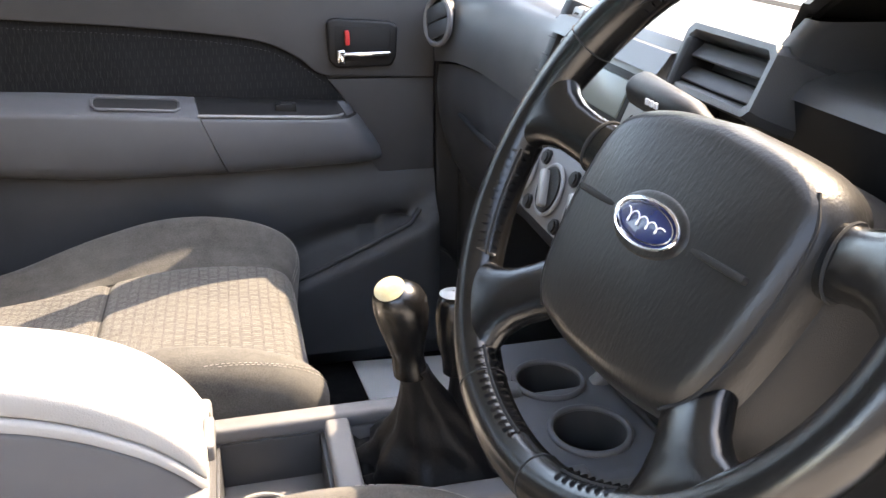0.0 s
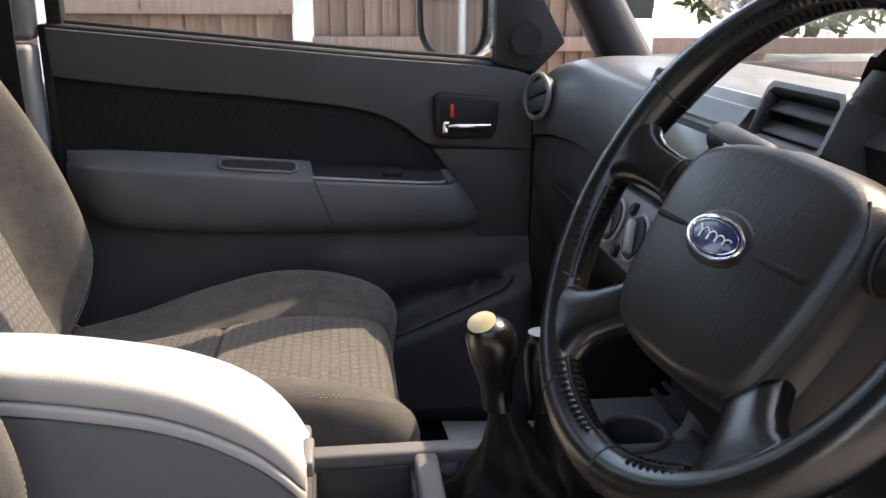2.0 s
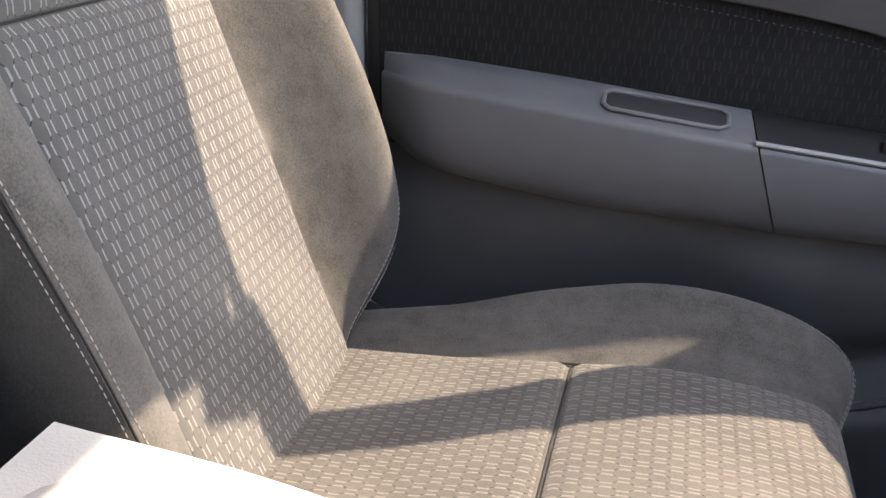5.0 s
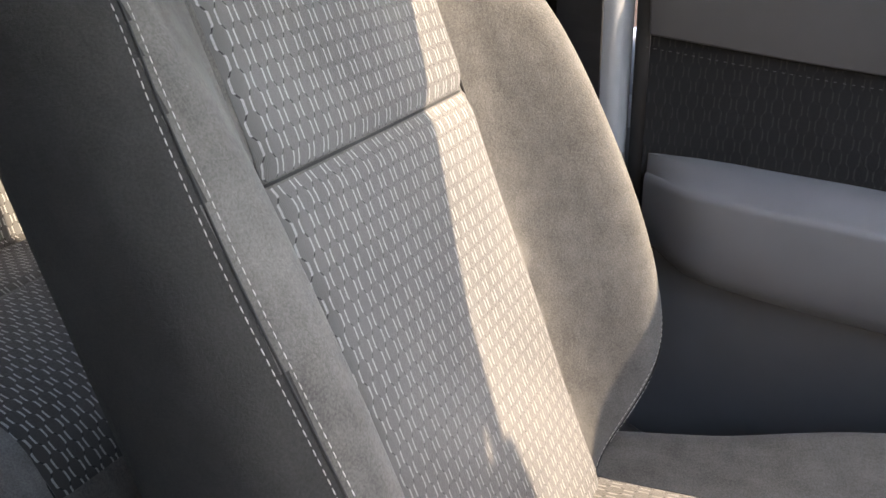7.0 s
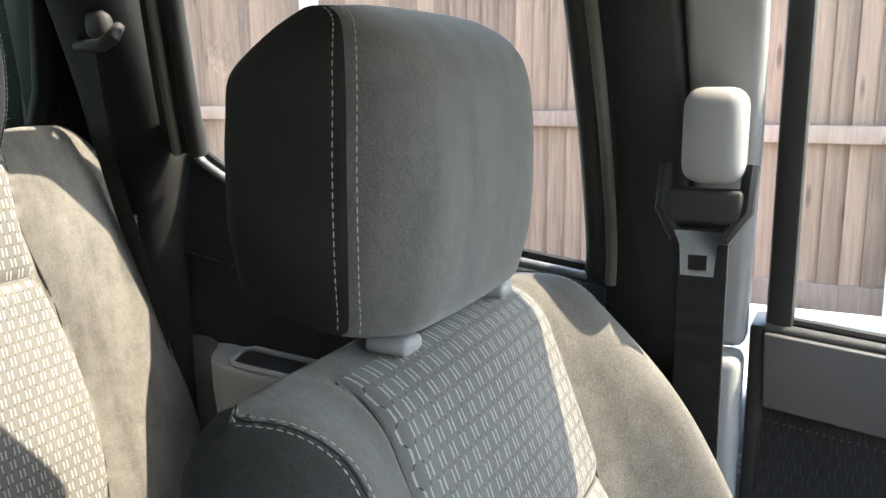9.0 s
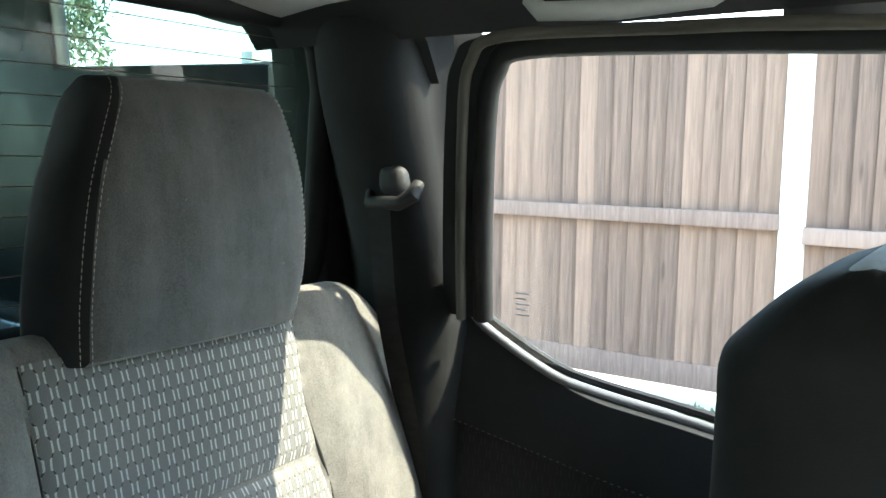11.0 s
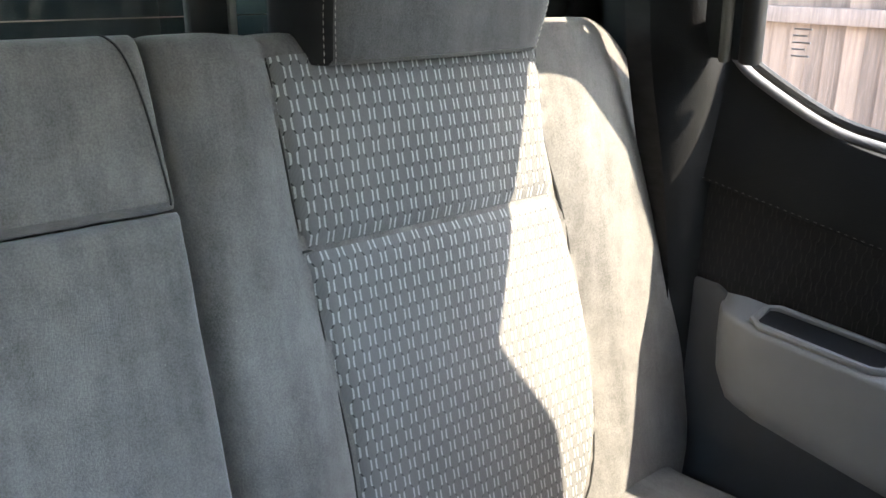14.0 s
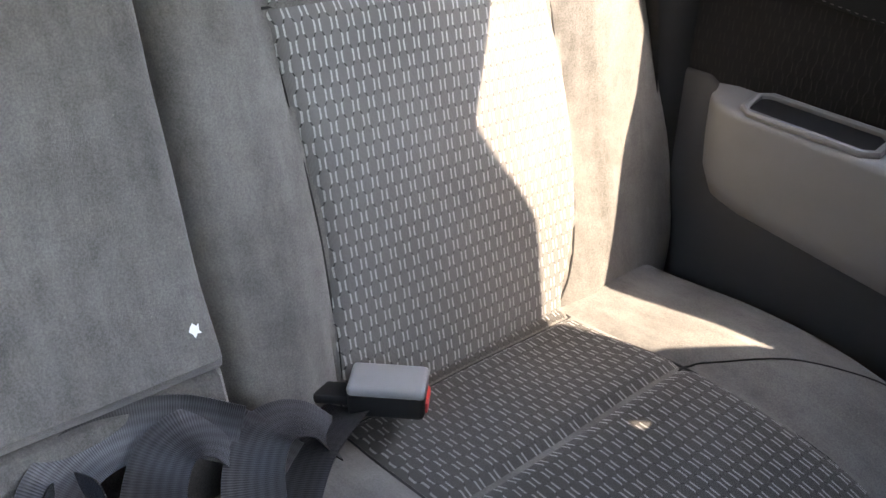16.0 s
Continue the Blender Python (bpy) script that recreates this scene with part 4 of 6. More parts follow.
part("upper_outer_trim", tall([(-.188, 1.402), (-.134, 1.402), (-.124, 1.95), (-.215, 1.95)], .690, .73, .012), M_GREYLT, part_b, "light grey upper trim")
part("lower_trim", prism([(-.315, .70), (-.13, .70), (-.13, 1.04), (-.315, 1.04)], "y", .68, .72, .008, 2), M_GREY, part_b)

cp = thing("c_pillar", "dark grey pillar trim beside the rear window", "pillar trim", kind="structure")
prof = [(-.885, .722), (-.905, .700), (-.915, .672), (-.945, .650), (-1.00, .642), (-1.05, .662), (-1.09, .702), (-1.13, .740)]
part("pillar_cover", grid([[Vector((x, y - .095 * smooth(1.55, 1.98, z), z)) for x, y in [tuple(p) for p in curve(prof, 20)]] for z in (.9 + 1.08 * i / 24 for i in range(25))]), M_PILLAR, cp, "dark grey moulded cover", 60)
part("belt_slot", box(-.985, -.958, .632, .650, 1.16, 1.505, .004), M_BLACK, cp)

hl = thing("headliner", "pale grey fabric roof lining", "ceiling", kind="structure")
roof_w = lambda x: .555 + .075 * smooth(-.42, -.12, x)
rows = [[Vector((x, y * roof_w(x), 1.985 - .016 * smooth(.68, 1.0, abs(y)) - .012 * smooth(-.95, -1.16, x) - .035 * smooth(.36, .56, x))) for y in (-1 - .3 * (j < 1) + 2 * j / 36 for j in range(37))] for x in (-1.17 + 1.74 * i / 40 for i in range(41))]
part("roof_lining", grid(rows), M_HEADLINER, hl)
part("side_trim", grid([[Vector((x, roof_w(x) + dy, z)) for dy, z in ((-.030, 1.974), (-.012, 1.962), (.006, 1.945), (.018, 1.928), (.022, 1.935), (.012, 1.975), (-.01, 1.99))] for x in (-1.16 + 1.80 * i / 30 for i in range(31))]), M_DARK, hl, "dark strip over the doors")
part("roof_skin", prism([(-1.2, -.76), (.58, -.76)] + [(x, roof_w(x) + .02) for x in (.58 - 1.78 * i / 24 for i in range(25))], "z", 1.998, 2.01, 0), M_PAINT, hl)
# Sheets added to stop a sky leak and shape the rear seat's sun patch.
for xa, xb in ((-1.16, -.86), (-.50, -.14)):
    part("rail_cover", grid([[Vector((x, roof_w(x) + .010 + dy * (smooth(-.52, -.36, x) if x > -.7 else 1), z)) for dy, z in ((0, 1.968), (.030, 1.962), (.065, 1.952), (.10, 1.935), (.13, 1.90))] for x in (xa + (xb - xa) * i / 12 for i in range(13))]), M_DARK, hl, "dark sheet added along the roof rail to block light")
part("rear_quarter_cover", grid([[Vector((x, y, z)) for y, z in ((.535, 1.985), (.560, 1.955), (.590, 1.925), (.615, 1.88))] for x in (-1.02, -.97, -.92, -.895)]), M_DARK, hl, "dark lining at the corner of the roof")
gh = thing("grab_handle", "pale grey grab handle above the rear door", "handle")
part("grip", tube([(-.745, .560, 1.957), (-.725, .545, 1.940), (-.64, .538, 1.934), (-.555, .545, 1.940), (-.535, .560, 1.957)], .010, 10), M_HEADLINER, gh)

rw = thing("rear_window", "dusty tinted rear window with heater wires", "window", kind="structure")
def rwx(z):
    return -1.115 - .10 * (1.96 - z)
part("glass_pane", grid([[Vector((rwx(z), y, z)) for y in (-.66 + 1.32 * j / 20 for j in range(21))] for z in (1.58 + .39 * i / 6 for i in range(7))]), M_REARGLASS, rw, "dusty green-tinted glass").visible_shadow = False
ro = [(-.60, 1.60), (.60, 1.60), (.640, 1.62), (.655, 1.68), (.652, 1.88), (.634, 1.940), (.585, 1.970), (-.57, 1.970), (-.62, 1.935), (-.65, 1.85), (-.652, 1.67), (-.64, 1.62)]
part("window_seal", tube([(rwx(z) + .012, y, z) for y, z in ro], .020, 10, closed=True), M_RUBBER, rw, "thick black rubber seal")
for k in range(11):
    z = 1.64 + .030 * k
    part("heater_wire", tube([(rwx(z) + .003, -.16, z), (rwx(z) + .003, .3, z), (rwx(z) + .003, .60, z)], .0008, 4), M_LINE, rw)
for y in (.186, -.33):
    part("slider_frame", box(rwx(1.78) - .006, rwx(1.78) + .010, y - .004, y + .004, 1.615, 1.955, .002), M_SILVER, rw, "narrow grey glass channel")
    part("slider_bar", box(rwx(1.78) - .004, rwx(1.78) + .012, y - .045, y - .006, 1.61, 1.955, .003), M_BLACK, rw)
solo("rear_wall", box(-1.20, -1.135, -.74, .74, .70, 1.60, .01), M_DARK, "dark rear cabin wall below the window", "wall", "structure")
solo("rear_header", box(-1.20, -1.125, -.74, .62, 1.972, 1.997, .008), M_DARK, "dark strip above the rear window", "trim", "structure")
for s in (1, -1):
    solo("rear_corner", prism([(.672, 1.58), (.78, 1.58), (.72, 1.99), (.630, 1.99)] if s > 0 else [(-.735, 1.58), (-.655, 1.58), (-.575, 1.99), (-.735, 1.99)], "x", -1.20, -1.12, .008), M_DARK, "dark corner post beside the rear window", "pillar", "structure")

# the driver's side, which closes the cabin
solo("rear_door_inner", prism([(-.92, .70), (-.30, .70), (-.30, 1.45), (-.92, 1.56)], "y", -.74, -.70, .008), M_GREY, "grey trim of the other rear door", "car door", "structure")
solo("side_header", box(-1.16, .50, -.74, -.675, 1.925, 1.99, .012), M_DARK, "dark strip over the open driver's door", "trim", "structure")
solo("side_pillar", prism([(-.32, .70), (-.16, .70), (-.18, 1.95), (-.32, 1.95)], "y", -.74, -.69, .01), M_DARK, "dark pillar between the doors", "pillar", "structure")
solo("rear_side_pillar", prism([(-1.16, .70), (-.91, .70), (-.91, 1.95), (-1.16, 1.95)], "y", -.74, -.69, .01), M_DARK, "dark pillar beside the rear window", "pillar", "structure")
pane = solo("rear_side_window", prism([(-.90, 1.55), (-.32, 1.45), (-.32, 1.92), (-.88, 1.93)], "y", -.724, -.720, 0), M_GLASS, "clear window of the other rear door", "window", "structure")
pane.visible_shadow = False
for s in (1, -1):
    solo("a_pillar", tube([(.94, s * .735, 1.33), (.80, s * .715, 1.56), (.57, s * .670, 1.95)], [.050, .043, .034], 12), M_DARK, "dark grey windscreen pillar trim", "pillar trim", "structure")
solo("windscreen", grid([[Vector((1.28 - .72 * k / 6 - .10 * (abs(y) / .7) ** 2, y, 1.36 + .59 * k / 6)) for y in (-.69 + 1.38 * j / 14 for j in range(15))] for k in range(7)]), M_GLASS, "clear windscreen", "window", "structure").visible_shadow = False
solo("floor", box(-1.14, 1.15, -.72, .72, .60, .64, .004), M_CARPET, "black carpeted cabin floor", "floor", "structure")
solo("sill_plate", box(.18, .95, .690, .73, .64, .745, .008, 3), M_GREY, "grey door sill plate", "trim", "structure")
solo("rear_floor_step", box(-1.13, -.15, -.70, .70, .641, .72, .006), M_CARPET, "black carpeted rear floor", "floor", "structure")
solo("firewall", box(1.12, 1.2, -.74, .74, .60, 1.36, .01), M_CARPET, "black carpeted bulkhead", "wall", "structure")
solo("cowl_panel", box(.78, 1.14, .665, .735, .62, 1.34, .02, 3), M_DARK, "dark kick panel in the footwell", "trim", "structure")
for n, c in (("paper_mat", [(.566, .684), (.93, .648), (.91, .33), (.592, .36)]),):
    solo(n, prism(c, "z", .642, .645, 0), M_PAPER, "white paper mat on the footwell carpet", "paper mat")

# seat belts
fb = thing("front_seat_belt", "black seat belt with chrome tongue on the pillar", "seat belt", "seat belts")
part("anchor_cover", box(-.196, -.136, .606, .655, 1.588, 1.68, .018, 4), M_BUCKLE, fb, "grey plastic anchor cover")
part("guide_loop", tube([(-.212, .640, 1.605), (-.214, .632, 1.56), (-.200, .625, 1.535), (-.150, .625, 1.535), (-.134, .632, 1.56), (-.132, .640, 1.605)], .008, 8), M_BLACK, fb, "black guide loop")
part("guide_bar", box(-.210, -.136, .622, .640, 1.546, 1.582, .006, 3), M_DARK, fb)
plate = [(-.198, 1.542), (-.150, 1.542), (-.156, 1.528), (-.158, 1.497), (-.190, 1.497), (-.192, 1.528)]
hole = [(-.183, 1.518), (-.165, 1.518), (-.165, 1.514), (-.165, 1.503), (-.183, 1.503), (-.183, 1.514)]
part("tongue", grid([[Vector((x, y, z)) for x, z in q] for q, y in ((plate, .612), (hole, .612), (hole, .615), (plate, .615))], close_u=True, close_v=True), M_CHROME, fb, "chrome belt tongue with square hole")
part("strap", box(-.200, -.150, .650, .653, .86, 1.58, .001, 1), M_WEBBING, fb, "black webbing strap")
part("anchor_strap", prism([(-.135, .900), (-.128, .912), (-.060, .868), (-.066, .852)], "y", .640, .644, .001, 1), M_BLACK, fb)
part("anchor_edge", tube([(-.129, .640, .914), (-.061, .640, .870)], .0025, 6), M_SILVER, fb, "bright edge of the lower anchor")
rb = thing("rear_seat_belt", "black rear seat belt with grey anchor on pillar", "seat belt", "seat belts")
part("anchor_cover", box(-.972, -.932, .590, .645, 1.745, 1.785, .014, 4), M_DARK, rb, "grey plastic anchor cover")
part("guide_loop", tube([(-.990, .605, 1.750), (-.980, .590, 1.737), (-.930, .584, 1.737), (-.912, .588, 1.748), (-.912, .600, 1.762)], [.006, .008, .009, .010, .007], 10), M_DARK, rb, "dark grey guide loop")
part("strap", grid([[Vector((x + dx, y, z)) for dx in (-.017, -.006, .006, .017)] for x, y, z in [tuple(p) for p in curve([(-.962, .585, 1.738), (-.958, .598, 1.60), (-.945, .635, 1.42), (-.94, .672, 1.2)], 20)]]), M_WEBBING, rb, "black webbing strap")
bk = thing("belt_buckle", "grey-topped black belt buckle on rear cushion", "belt buckle")
mb = Matrix.Translation((-.848, .192, 1.118)) @ Matrix.Rotation(radians(45), 4, "Z")
bk1 = part("body", box(-.036, .036, -.020, .020, -.022, .008, .006, 3, mb), M_BLACK, bk)
part("top_shell", box(-.036, .037, -.021, .021, .002, .014, .005, 3, mb), M_BUCKLE, bk, "light grey top shell")
part("release_button", box(.032, .0385, -.014, .014, -.016, -.004, .002, 2, mb), M_RED, bk, "red release button")
part("stalk", box(-.09, -.03, -.012, .012, -.016, -.004, .004, 2, mb), M_BLACK, bk)
lb = thing("lap_belt", "twisted black lap belt webbing heaped on cushion", "seat belt", "seat belts")
def ribbon(pts, w, tw, n=60):
    """Belt webbing with thickness along a line, turning from one angle to another."""
    c = [Vector(p) for p in curve(pts, n)]
    rows, uvs, run = [], [], 0.0
    for i, p in enumerate(c):
        t = (c[min(n, i + 1)] - c[max(0, i - 1)]).normalized()
        a = radians(tw[0] + (tw[1] - tw[0]) * i / n)
        s = t.cross(Vector((0, 0, 1))).normalized()
        u = s * math.cos(a) + t.cross(s) * math.sin(a)
        m = t.cross(u)
        run += (p - c[max(0, i - 1)]).length
        across = [k / 6 - .5 for k in range(7)]
        rows.append([p + u * w * k + m * (.004 * math.cos(math.pi * k) + .0006) for k in across] + [p + u * w * k + m * (.004 * math.cos(math.pi * k) - .0006) for k in across[::-1]])
        uvs.append([(k * w, run) for k in across + across[::-1]])
    return grid(rows, close_u=True, uv=lambda i, j: uvs[i][j % 14])


for pts, w, tw in (
        ([(-.872, .165, 1.098), (-.850, .130, 1.108), (-.825, .090, 1.112), (-.795, .055, 1.104), (-.765, .030, 1.098)], .050, (12, -6)),
        ([(-.838, .128, 1.100), (-.842, .098, 1.135), (-.836, .062, 1.146), (-.812, .034, 1.132), (-.778, .018, 1.106), (-.750, .010, 1.098)], .050, (-18, 20)),
        ([(-.820, .070, 1.110), (-.850, .030, 1.152), (-.852, -.010, 1.160), (-.826, -.040, 1.140), (-.785, -.052, 1.108), (-.755, -.055, 1.099)], .049, (-40, 30)),
        ([(-.842, .040, 1.148), (-.872, .000, 1.160), (-.885, -.050, 1.162), (-.872, -.095, 1.148), (-.835, -.125, 1.118)], .048, (-62, -30)),
        ([(-.850, -.075, 1.150), (-.818, -.072, 1.158), (-.788, -.080, 1.146), (-.770, -.100, 1.122), (-.775, -.125, 1.104)], .046, (-75, -110)),
        ([(-.862, -.105, 1.140), (-.832, -.115, 1.150), (-.800, -.130, 1.138), (-.780, -.150, 1.112)], .048, (70, 110)),
        ([(-.79, -.015, 1.101), (-.802, -.060, 1.108), (-.798, -.105, 1.106), (-.785, -.150, 1.100)], .046, (0, 12))):
    part("strap", ribbon(pts, w, tw), M_LAP, lb)

# ---- centre console ----
con = thing("centre_console", "grey centre console with padded armrest box and cup holders", "console")
ltop = spline_of([(-.09, 1.140), (-.06, 1.157), (0, 1.160), (.08, 1.152), (.16, 1.139), (.21, 1.125), (.25, 1.107), (.28, 1.087), (.305, 1.062), (.322, 1.037), (.331, 1.014)])
lbot = spline_of([(-.09, 1.127), (.064, 1.118), (.132, 1.107), (.20, 1.091), (.253, 1.068), (.29, 1.042), (.312, 1.018), (.331, .990)])


def box_sec(top, bot, y0, y1, r, fall=0.0):
    def sec(x):
        t, b = top(x), bot(x)
        q = min(r, .48 * (t - b))
        pts = []
        for cy, cz, a0 in ((y1 - q, t - q, 0), (y0 + q, t - q, 90), (y0 + q * .3, b + q * .3, 180), (y1 - q * .3, b + q * .3, 270)):
            rr = q if a0 < 180 else q * .3
            pts += [(cy + rr * math.cos(radians(a0 + 90 * k / 5)), cz + rr * math.sin(radians(a0 + 90 * k / 5))) for k in range(6)]
        return [(y, z - fall * (y - y0) * (z - b) / (t - b)) for y, z in pts]
    return sec


xs = [-.09 + .421 * math.sin(math.pi / 2 * i / 44) ** .8 for i in range(45)]
def round_front(bm, x0, x1, k, y=-.016):
    for v in bm.verts:
        u = min(1.0, max(0.0, (v.co.x - x0) / (x1 - x0)))
        v.co.y = y + (v.co.y - y) * (1 - k * (1 - math.sqrt(1 - u ** 2.2 * .98)))
    return bm


lid = part("armrest_lid", round_front(loft_x(xs, box_sec(ltop, lbot, -.098, .066, .020, .27)), .24, .333, .34), M_LID, con, "pale padded armrest lid", 50)
part("lid_rim", round_front(loft_x(xs, box_sec(lambda x: lbot(x) - .001, lambda x: lbot(x) - .014, -.100, .068, .005)), .24, .333, .34), M_LID, con, "pale grey rim under the lid", 50)
part("lid_latch", box(.326, .338, -.045, .010, .985, 1.005, .004, 3), M_BOX, con)
part("storage_box", round_front(loft_x([-.085, .0, .1, .2, .25, .27, .285, .30, .31, .318, .324, .328, .331], box_sec(lambda x: lbot(x) - .015, lambda x: .945, -.097, .065, .006)), .26, .331, .36), M_BOX, con, "grey plastic storage box", 50)
several("console_side", [prism([(-.10, .64), (1.02, .64), (1.02, 1.17), (.86, 1.17), (.835, 1.03), (.805, .945), (.78, .926), (.34, .926), (.30, .982), (-.10, .982)], "y", y, y + .024, .006, 3) for y in (-.108, .066)], M_BOX, con, "grey plastic console side")
part("box_base", box(-.10, .332, -.10, .08, .90, .984, .006, 3), M_BOX, con)
several("tray_rail", [box(.31, .72, -.110, -.082, .925, .946, .006, 3), box(.31, .70, .065, .092, .925, .946, .006, 3), box(.455, .484, -.081, .064, .915, .945, .006, 3), box(.664, .684, -.081, .064, .915, .942, .006, 3)], M_BOX, con, "light grey console rim")
part("tray_floor", box(.325, .46, -.09, .07, .862, .868, .002), M_BOX, con)
several("tray_wall", [box(.450, .4555, -.084, .066, .866, .9255, .001), box(.332, .336, -.084, .066, .866, .9255, .001), box(.336, .450, -.0845, -.081, .866, .9255, .001), box(.336, .450, .0635, .067, .866, .9255, .001)], M_GREY, con)
part("tray_ring", ring((.375, .0, .872), (0, 0, 1), .036, .003), M_GREYLT, con)
rows = []
for i in range(57):
    x = .676 + .184 * i / 56
    r = []
    for k in range(91):
        y = -.108 + .30 * k / 90
        z = .937 + .05 * smooth(.825, .88, x)
        for cx, cy, cr in ((.743, .092, .041), (.752, -.021, .043)):
            d = math.hypot((x - cx), (y - cy))
            z = min(z, .937 - .08 * smooth(cr + .0035, cr + .0005, d) + .004 * math.exp(-((d - cr - .004) / .003) ** 2))
        r.append((x, y, z))
    rows.append(r)
deck = part("cup_holder_deck", grid(rows), M_ARM, con, "grey deck with two round cup holders", 35)
for cx, cy, cr in ((.743, .092, .041), (.752, -.021, .043)):
    turn_ = [2 * math.pi * k / 48 for k in range(48)]
    part("cup_rim", tube([(cx + (cr + .003) * math.cos(q), cy + (cr + .003) * math.sin(q), .9385) for q in turn_], .0042, 10, closed=True), M_ARM, deck, "raised round rim")
    part("cup_bowl", grid([[Vector((cx + r * math.cos(q), cy + r * math.sin(q), z)) for q in turn_] for r, z in ((cr, .9385), (cr - .001, .930), (cr - .003, .895), (cr - .006, .874), (cr - .014, .870), (.001, .869))], close_u=True), M_GREY, deck, "dark round cup well", 50)
several("deck_rail", [tube([(.806, .19, .948), (.812, .06, .948), (.824, -.10, .948)], .004, 8), tube([(.822, .19, .958), (.828, .06, .958), (.840, -.10, .958)], .004, 8)], M_DARK, con)


rows = [[Vector((x, y, .918 + .016 * noise.noise((x * 38, y * 52, .3)) + .010 * noise.noise((x * 90, y * 70, 1.3)) + .012 * smooth(.075, .02, math.hypot(x - .585, y)))) for y in (-.080 + .143 * k / 60 for k in range(61))] for x in (.485 + .178 * i / 70 for i in range(71))]
part("gaiter_skirt", grid(rows), M_GAITER, con, "rumpled black leather round the levers", 80)


def pleated_boot(name, base, top, rb, rt, parent, folds=9):
    rows = []
    for i in range(22):
        t = i / 21
        c = Vector(base).lerp(Vector(top), t)
        q = rt + (rb - rt) * (1 - t) ** 1.7
        rows.append([c + Vector((q * (1.25 - .25 * t) * math.cos(a), q * math.sin(a), 0)) * (1 + .10 * (1 - t) * math.sin(folds * a + 2.5 * t) + .06 * (1 - t) * math.sin(17 * t + 3 * a)) for a in (2 * math.pi * j / 48 for j in range(48))])
    return part(name, grid(rows, close_u=True, caps=True), M_GAITER, parent, "creased black leather gaiter", 80)


gl = thing("gear_lever", "black gear lever with worn pale knob cap", "gear lever", "gear levers")
pleated_boot("gaiter", (.585, .0, .925), (.5405, -.040, 1.064), .078, .0158, gl)
kn = [(1.062, .0165), (1.075, .0165), (1.085, .0155), (1.10, .0185), (1.12, .0235), (1.14, .0262), (1.153, .0255), (1.162, .021), (1.168, .012), (1.170, .002)]
knob = part("knob", grid([[Vector((.538 - .012 * (z - 1.06) / .1 + r * 1.05 * math.cos(a), -.040 - .004 * (z - 1.06) / .1 + r * math.sin(a), z - .006)) for a in (2 * math.pi * j / 28 for j in range(28))] for z, r in kn], close_u=True, caps=True), M_LEATHER, gl, "black leather knob", 60)
cap_n = Vector((-.42, -.30, .86)).normalized()
MC = Matrix.Translation(Vector((.527, -.0435, 1.1375)) + cap_n * .0288) @ cap_n.to_track_quat("Z", "Y").to_matrix().to_4x4()
capr = [[MC @ Vector((r * 1.1 * math.cos(a), r * math.sin(a), .0012 - 13 * r * r)) for a in (2 * math.pi * j / 24 for j in range(24))] for r in (.0001, .005, .009, .0125, .0150)]
part("knob_cap", grid(capr, close_u=True, caps=False), M_KNOBCAP, knob, "worn yellowed shift pattern cap", 80)
tl = thing("transfer_lever", "short black transfer lever with silver knob cap", "gear lever", "gear levers")
pleated_boot("gaiter", (.625, -.01, .925), (.598, -.024, 1.05), .05, .016, tl, 7)
kt = part("knob", grid([[Vector((.588 + r * math.cos(a), -.028 + r * math.sin(a), z)) for a in (2 * math.pi * j / 24 for j in range(24))] for z, r in ((1.045, .013), (1.06, .014), (1.08, .019), (1.11, .021), (1.128, .019), (1.137, .012), (1.139, .001))], close_u=True, caps=True), M_LEATHER, tl, "black leather knob", 60)
part("knob_cap", grid([[Vector((.585 + r * math.cos(a), -.030 + r * math.sin(a), 1.1405 - 14 * r * r)) for a in (2 * math.pi * j / 20 for j in range(20))] for r in (.001, .006, .010, .0145)], close_u=True), M_SILVER, kt, "silver shift pattern cap", 80)

# ---- steering wheel ----
TILT, SWING = radians(30), radians(8)
nz = Vector((-math.cos(TILT) * math.cos(SWING), -math.cos(TILT) * math.sin(SWING), math.sin(TILT)))
nx = Vector((math.sin(SWING), -math.cos(SWING), 0))
ny = nz.cross(nx)
MW = Matrix.Translation((.629, -.360, 1.346)) @ Matrix((nx, ny, nz)).transposed().to_4x4()
sw = thing("steering_wheel", "black leather four-spoke steering wheel with oval emblem", "steering wheel", at=MW)
RR = .174
RC = Vector((-.008, -.005, 0))


def on_rim(a, r=RR, z=0.0):
    return RC + Vector((r * math.cos(radians(a)), r * math.sin(radians(a)), z))


def near(a, b, w):
    d = (a - b + 180) % 360 - 180
    return math.exp(-(d / w) ** 2)


rim = part("rim", tube([on_rim(a) for a in np.arange(0, 360, 3)], [.0162 + .0022 * (near(a, 150, 16) + near(a, 30, 16)) for a in np.arange(0, 360, 3)], 20, closed=True), M_LEATHER, sw, "glossy worn black leather rim")
for a, rj in ((29, .0183), (153, .0183), (247, .0162), (278, .0162)):
    part("rim_joint", tube([on_rim(a, RR + rj * math.cos(q), rj * math.sin(q)) for q in (2 * math.pi * j / 24 for j in range(24))], .0006, 6, closed=True), M_SEAM, rim)
for a0, a1 in ((92, 158), (184, 216), (240, 270), (286, 304), (22, 88)):
    steps = int((a1 - a0) / 1.15)
    turn = lambda k: radians(50 if k % 2 else 2)
    part("lacing", tube([on_rim(a0 + 1.15 * k, RR - .0166 * math.cos(turn(k)), .0166 * math.sin(turn(k))) for k in range(steps)], .0016, 6), M_LEATHER, rim, "laced leather seam")
    part("seam", tube([on_rim(a0 + 1.15 * k, RR - .0163 * math.cos(radians(26)), .0163 * math.sin(radians(26))) for k in range(steps)], .0011, 5), M_SEAM, rim)


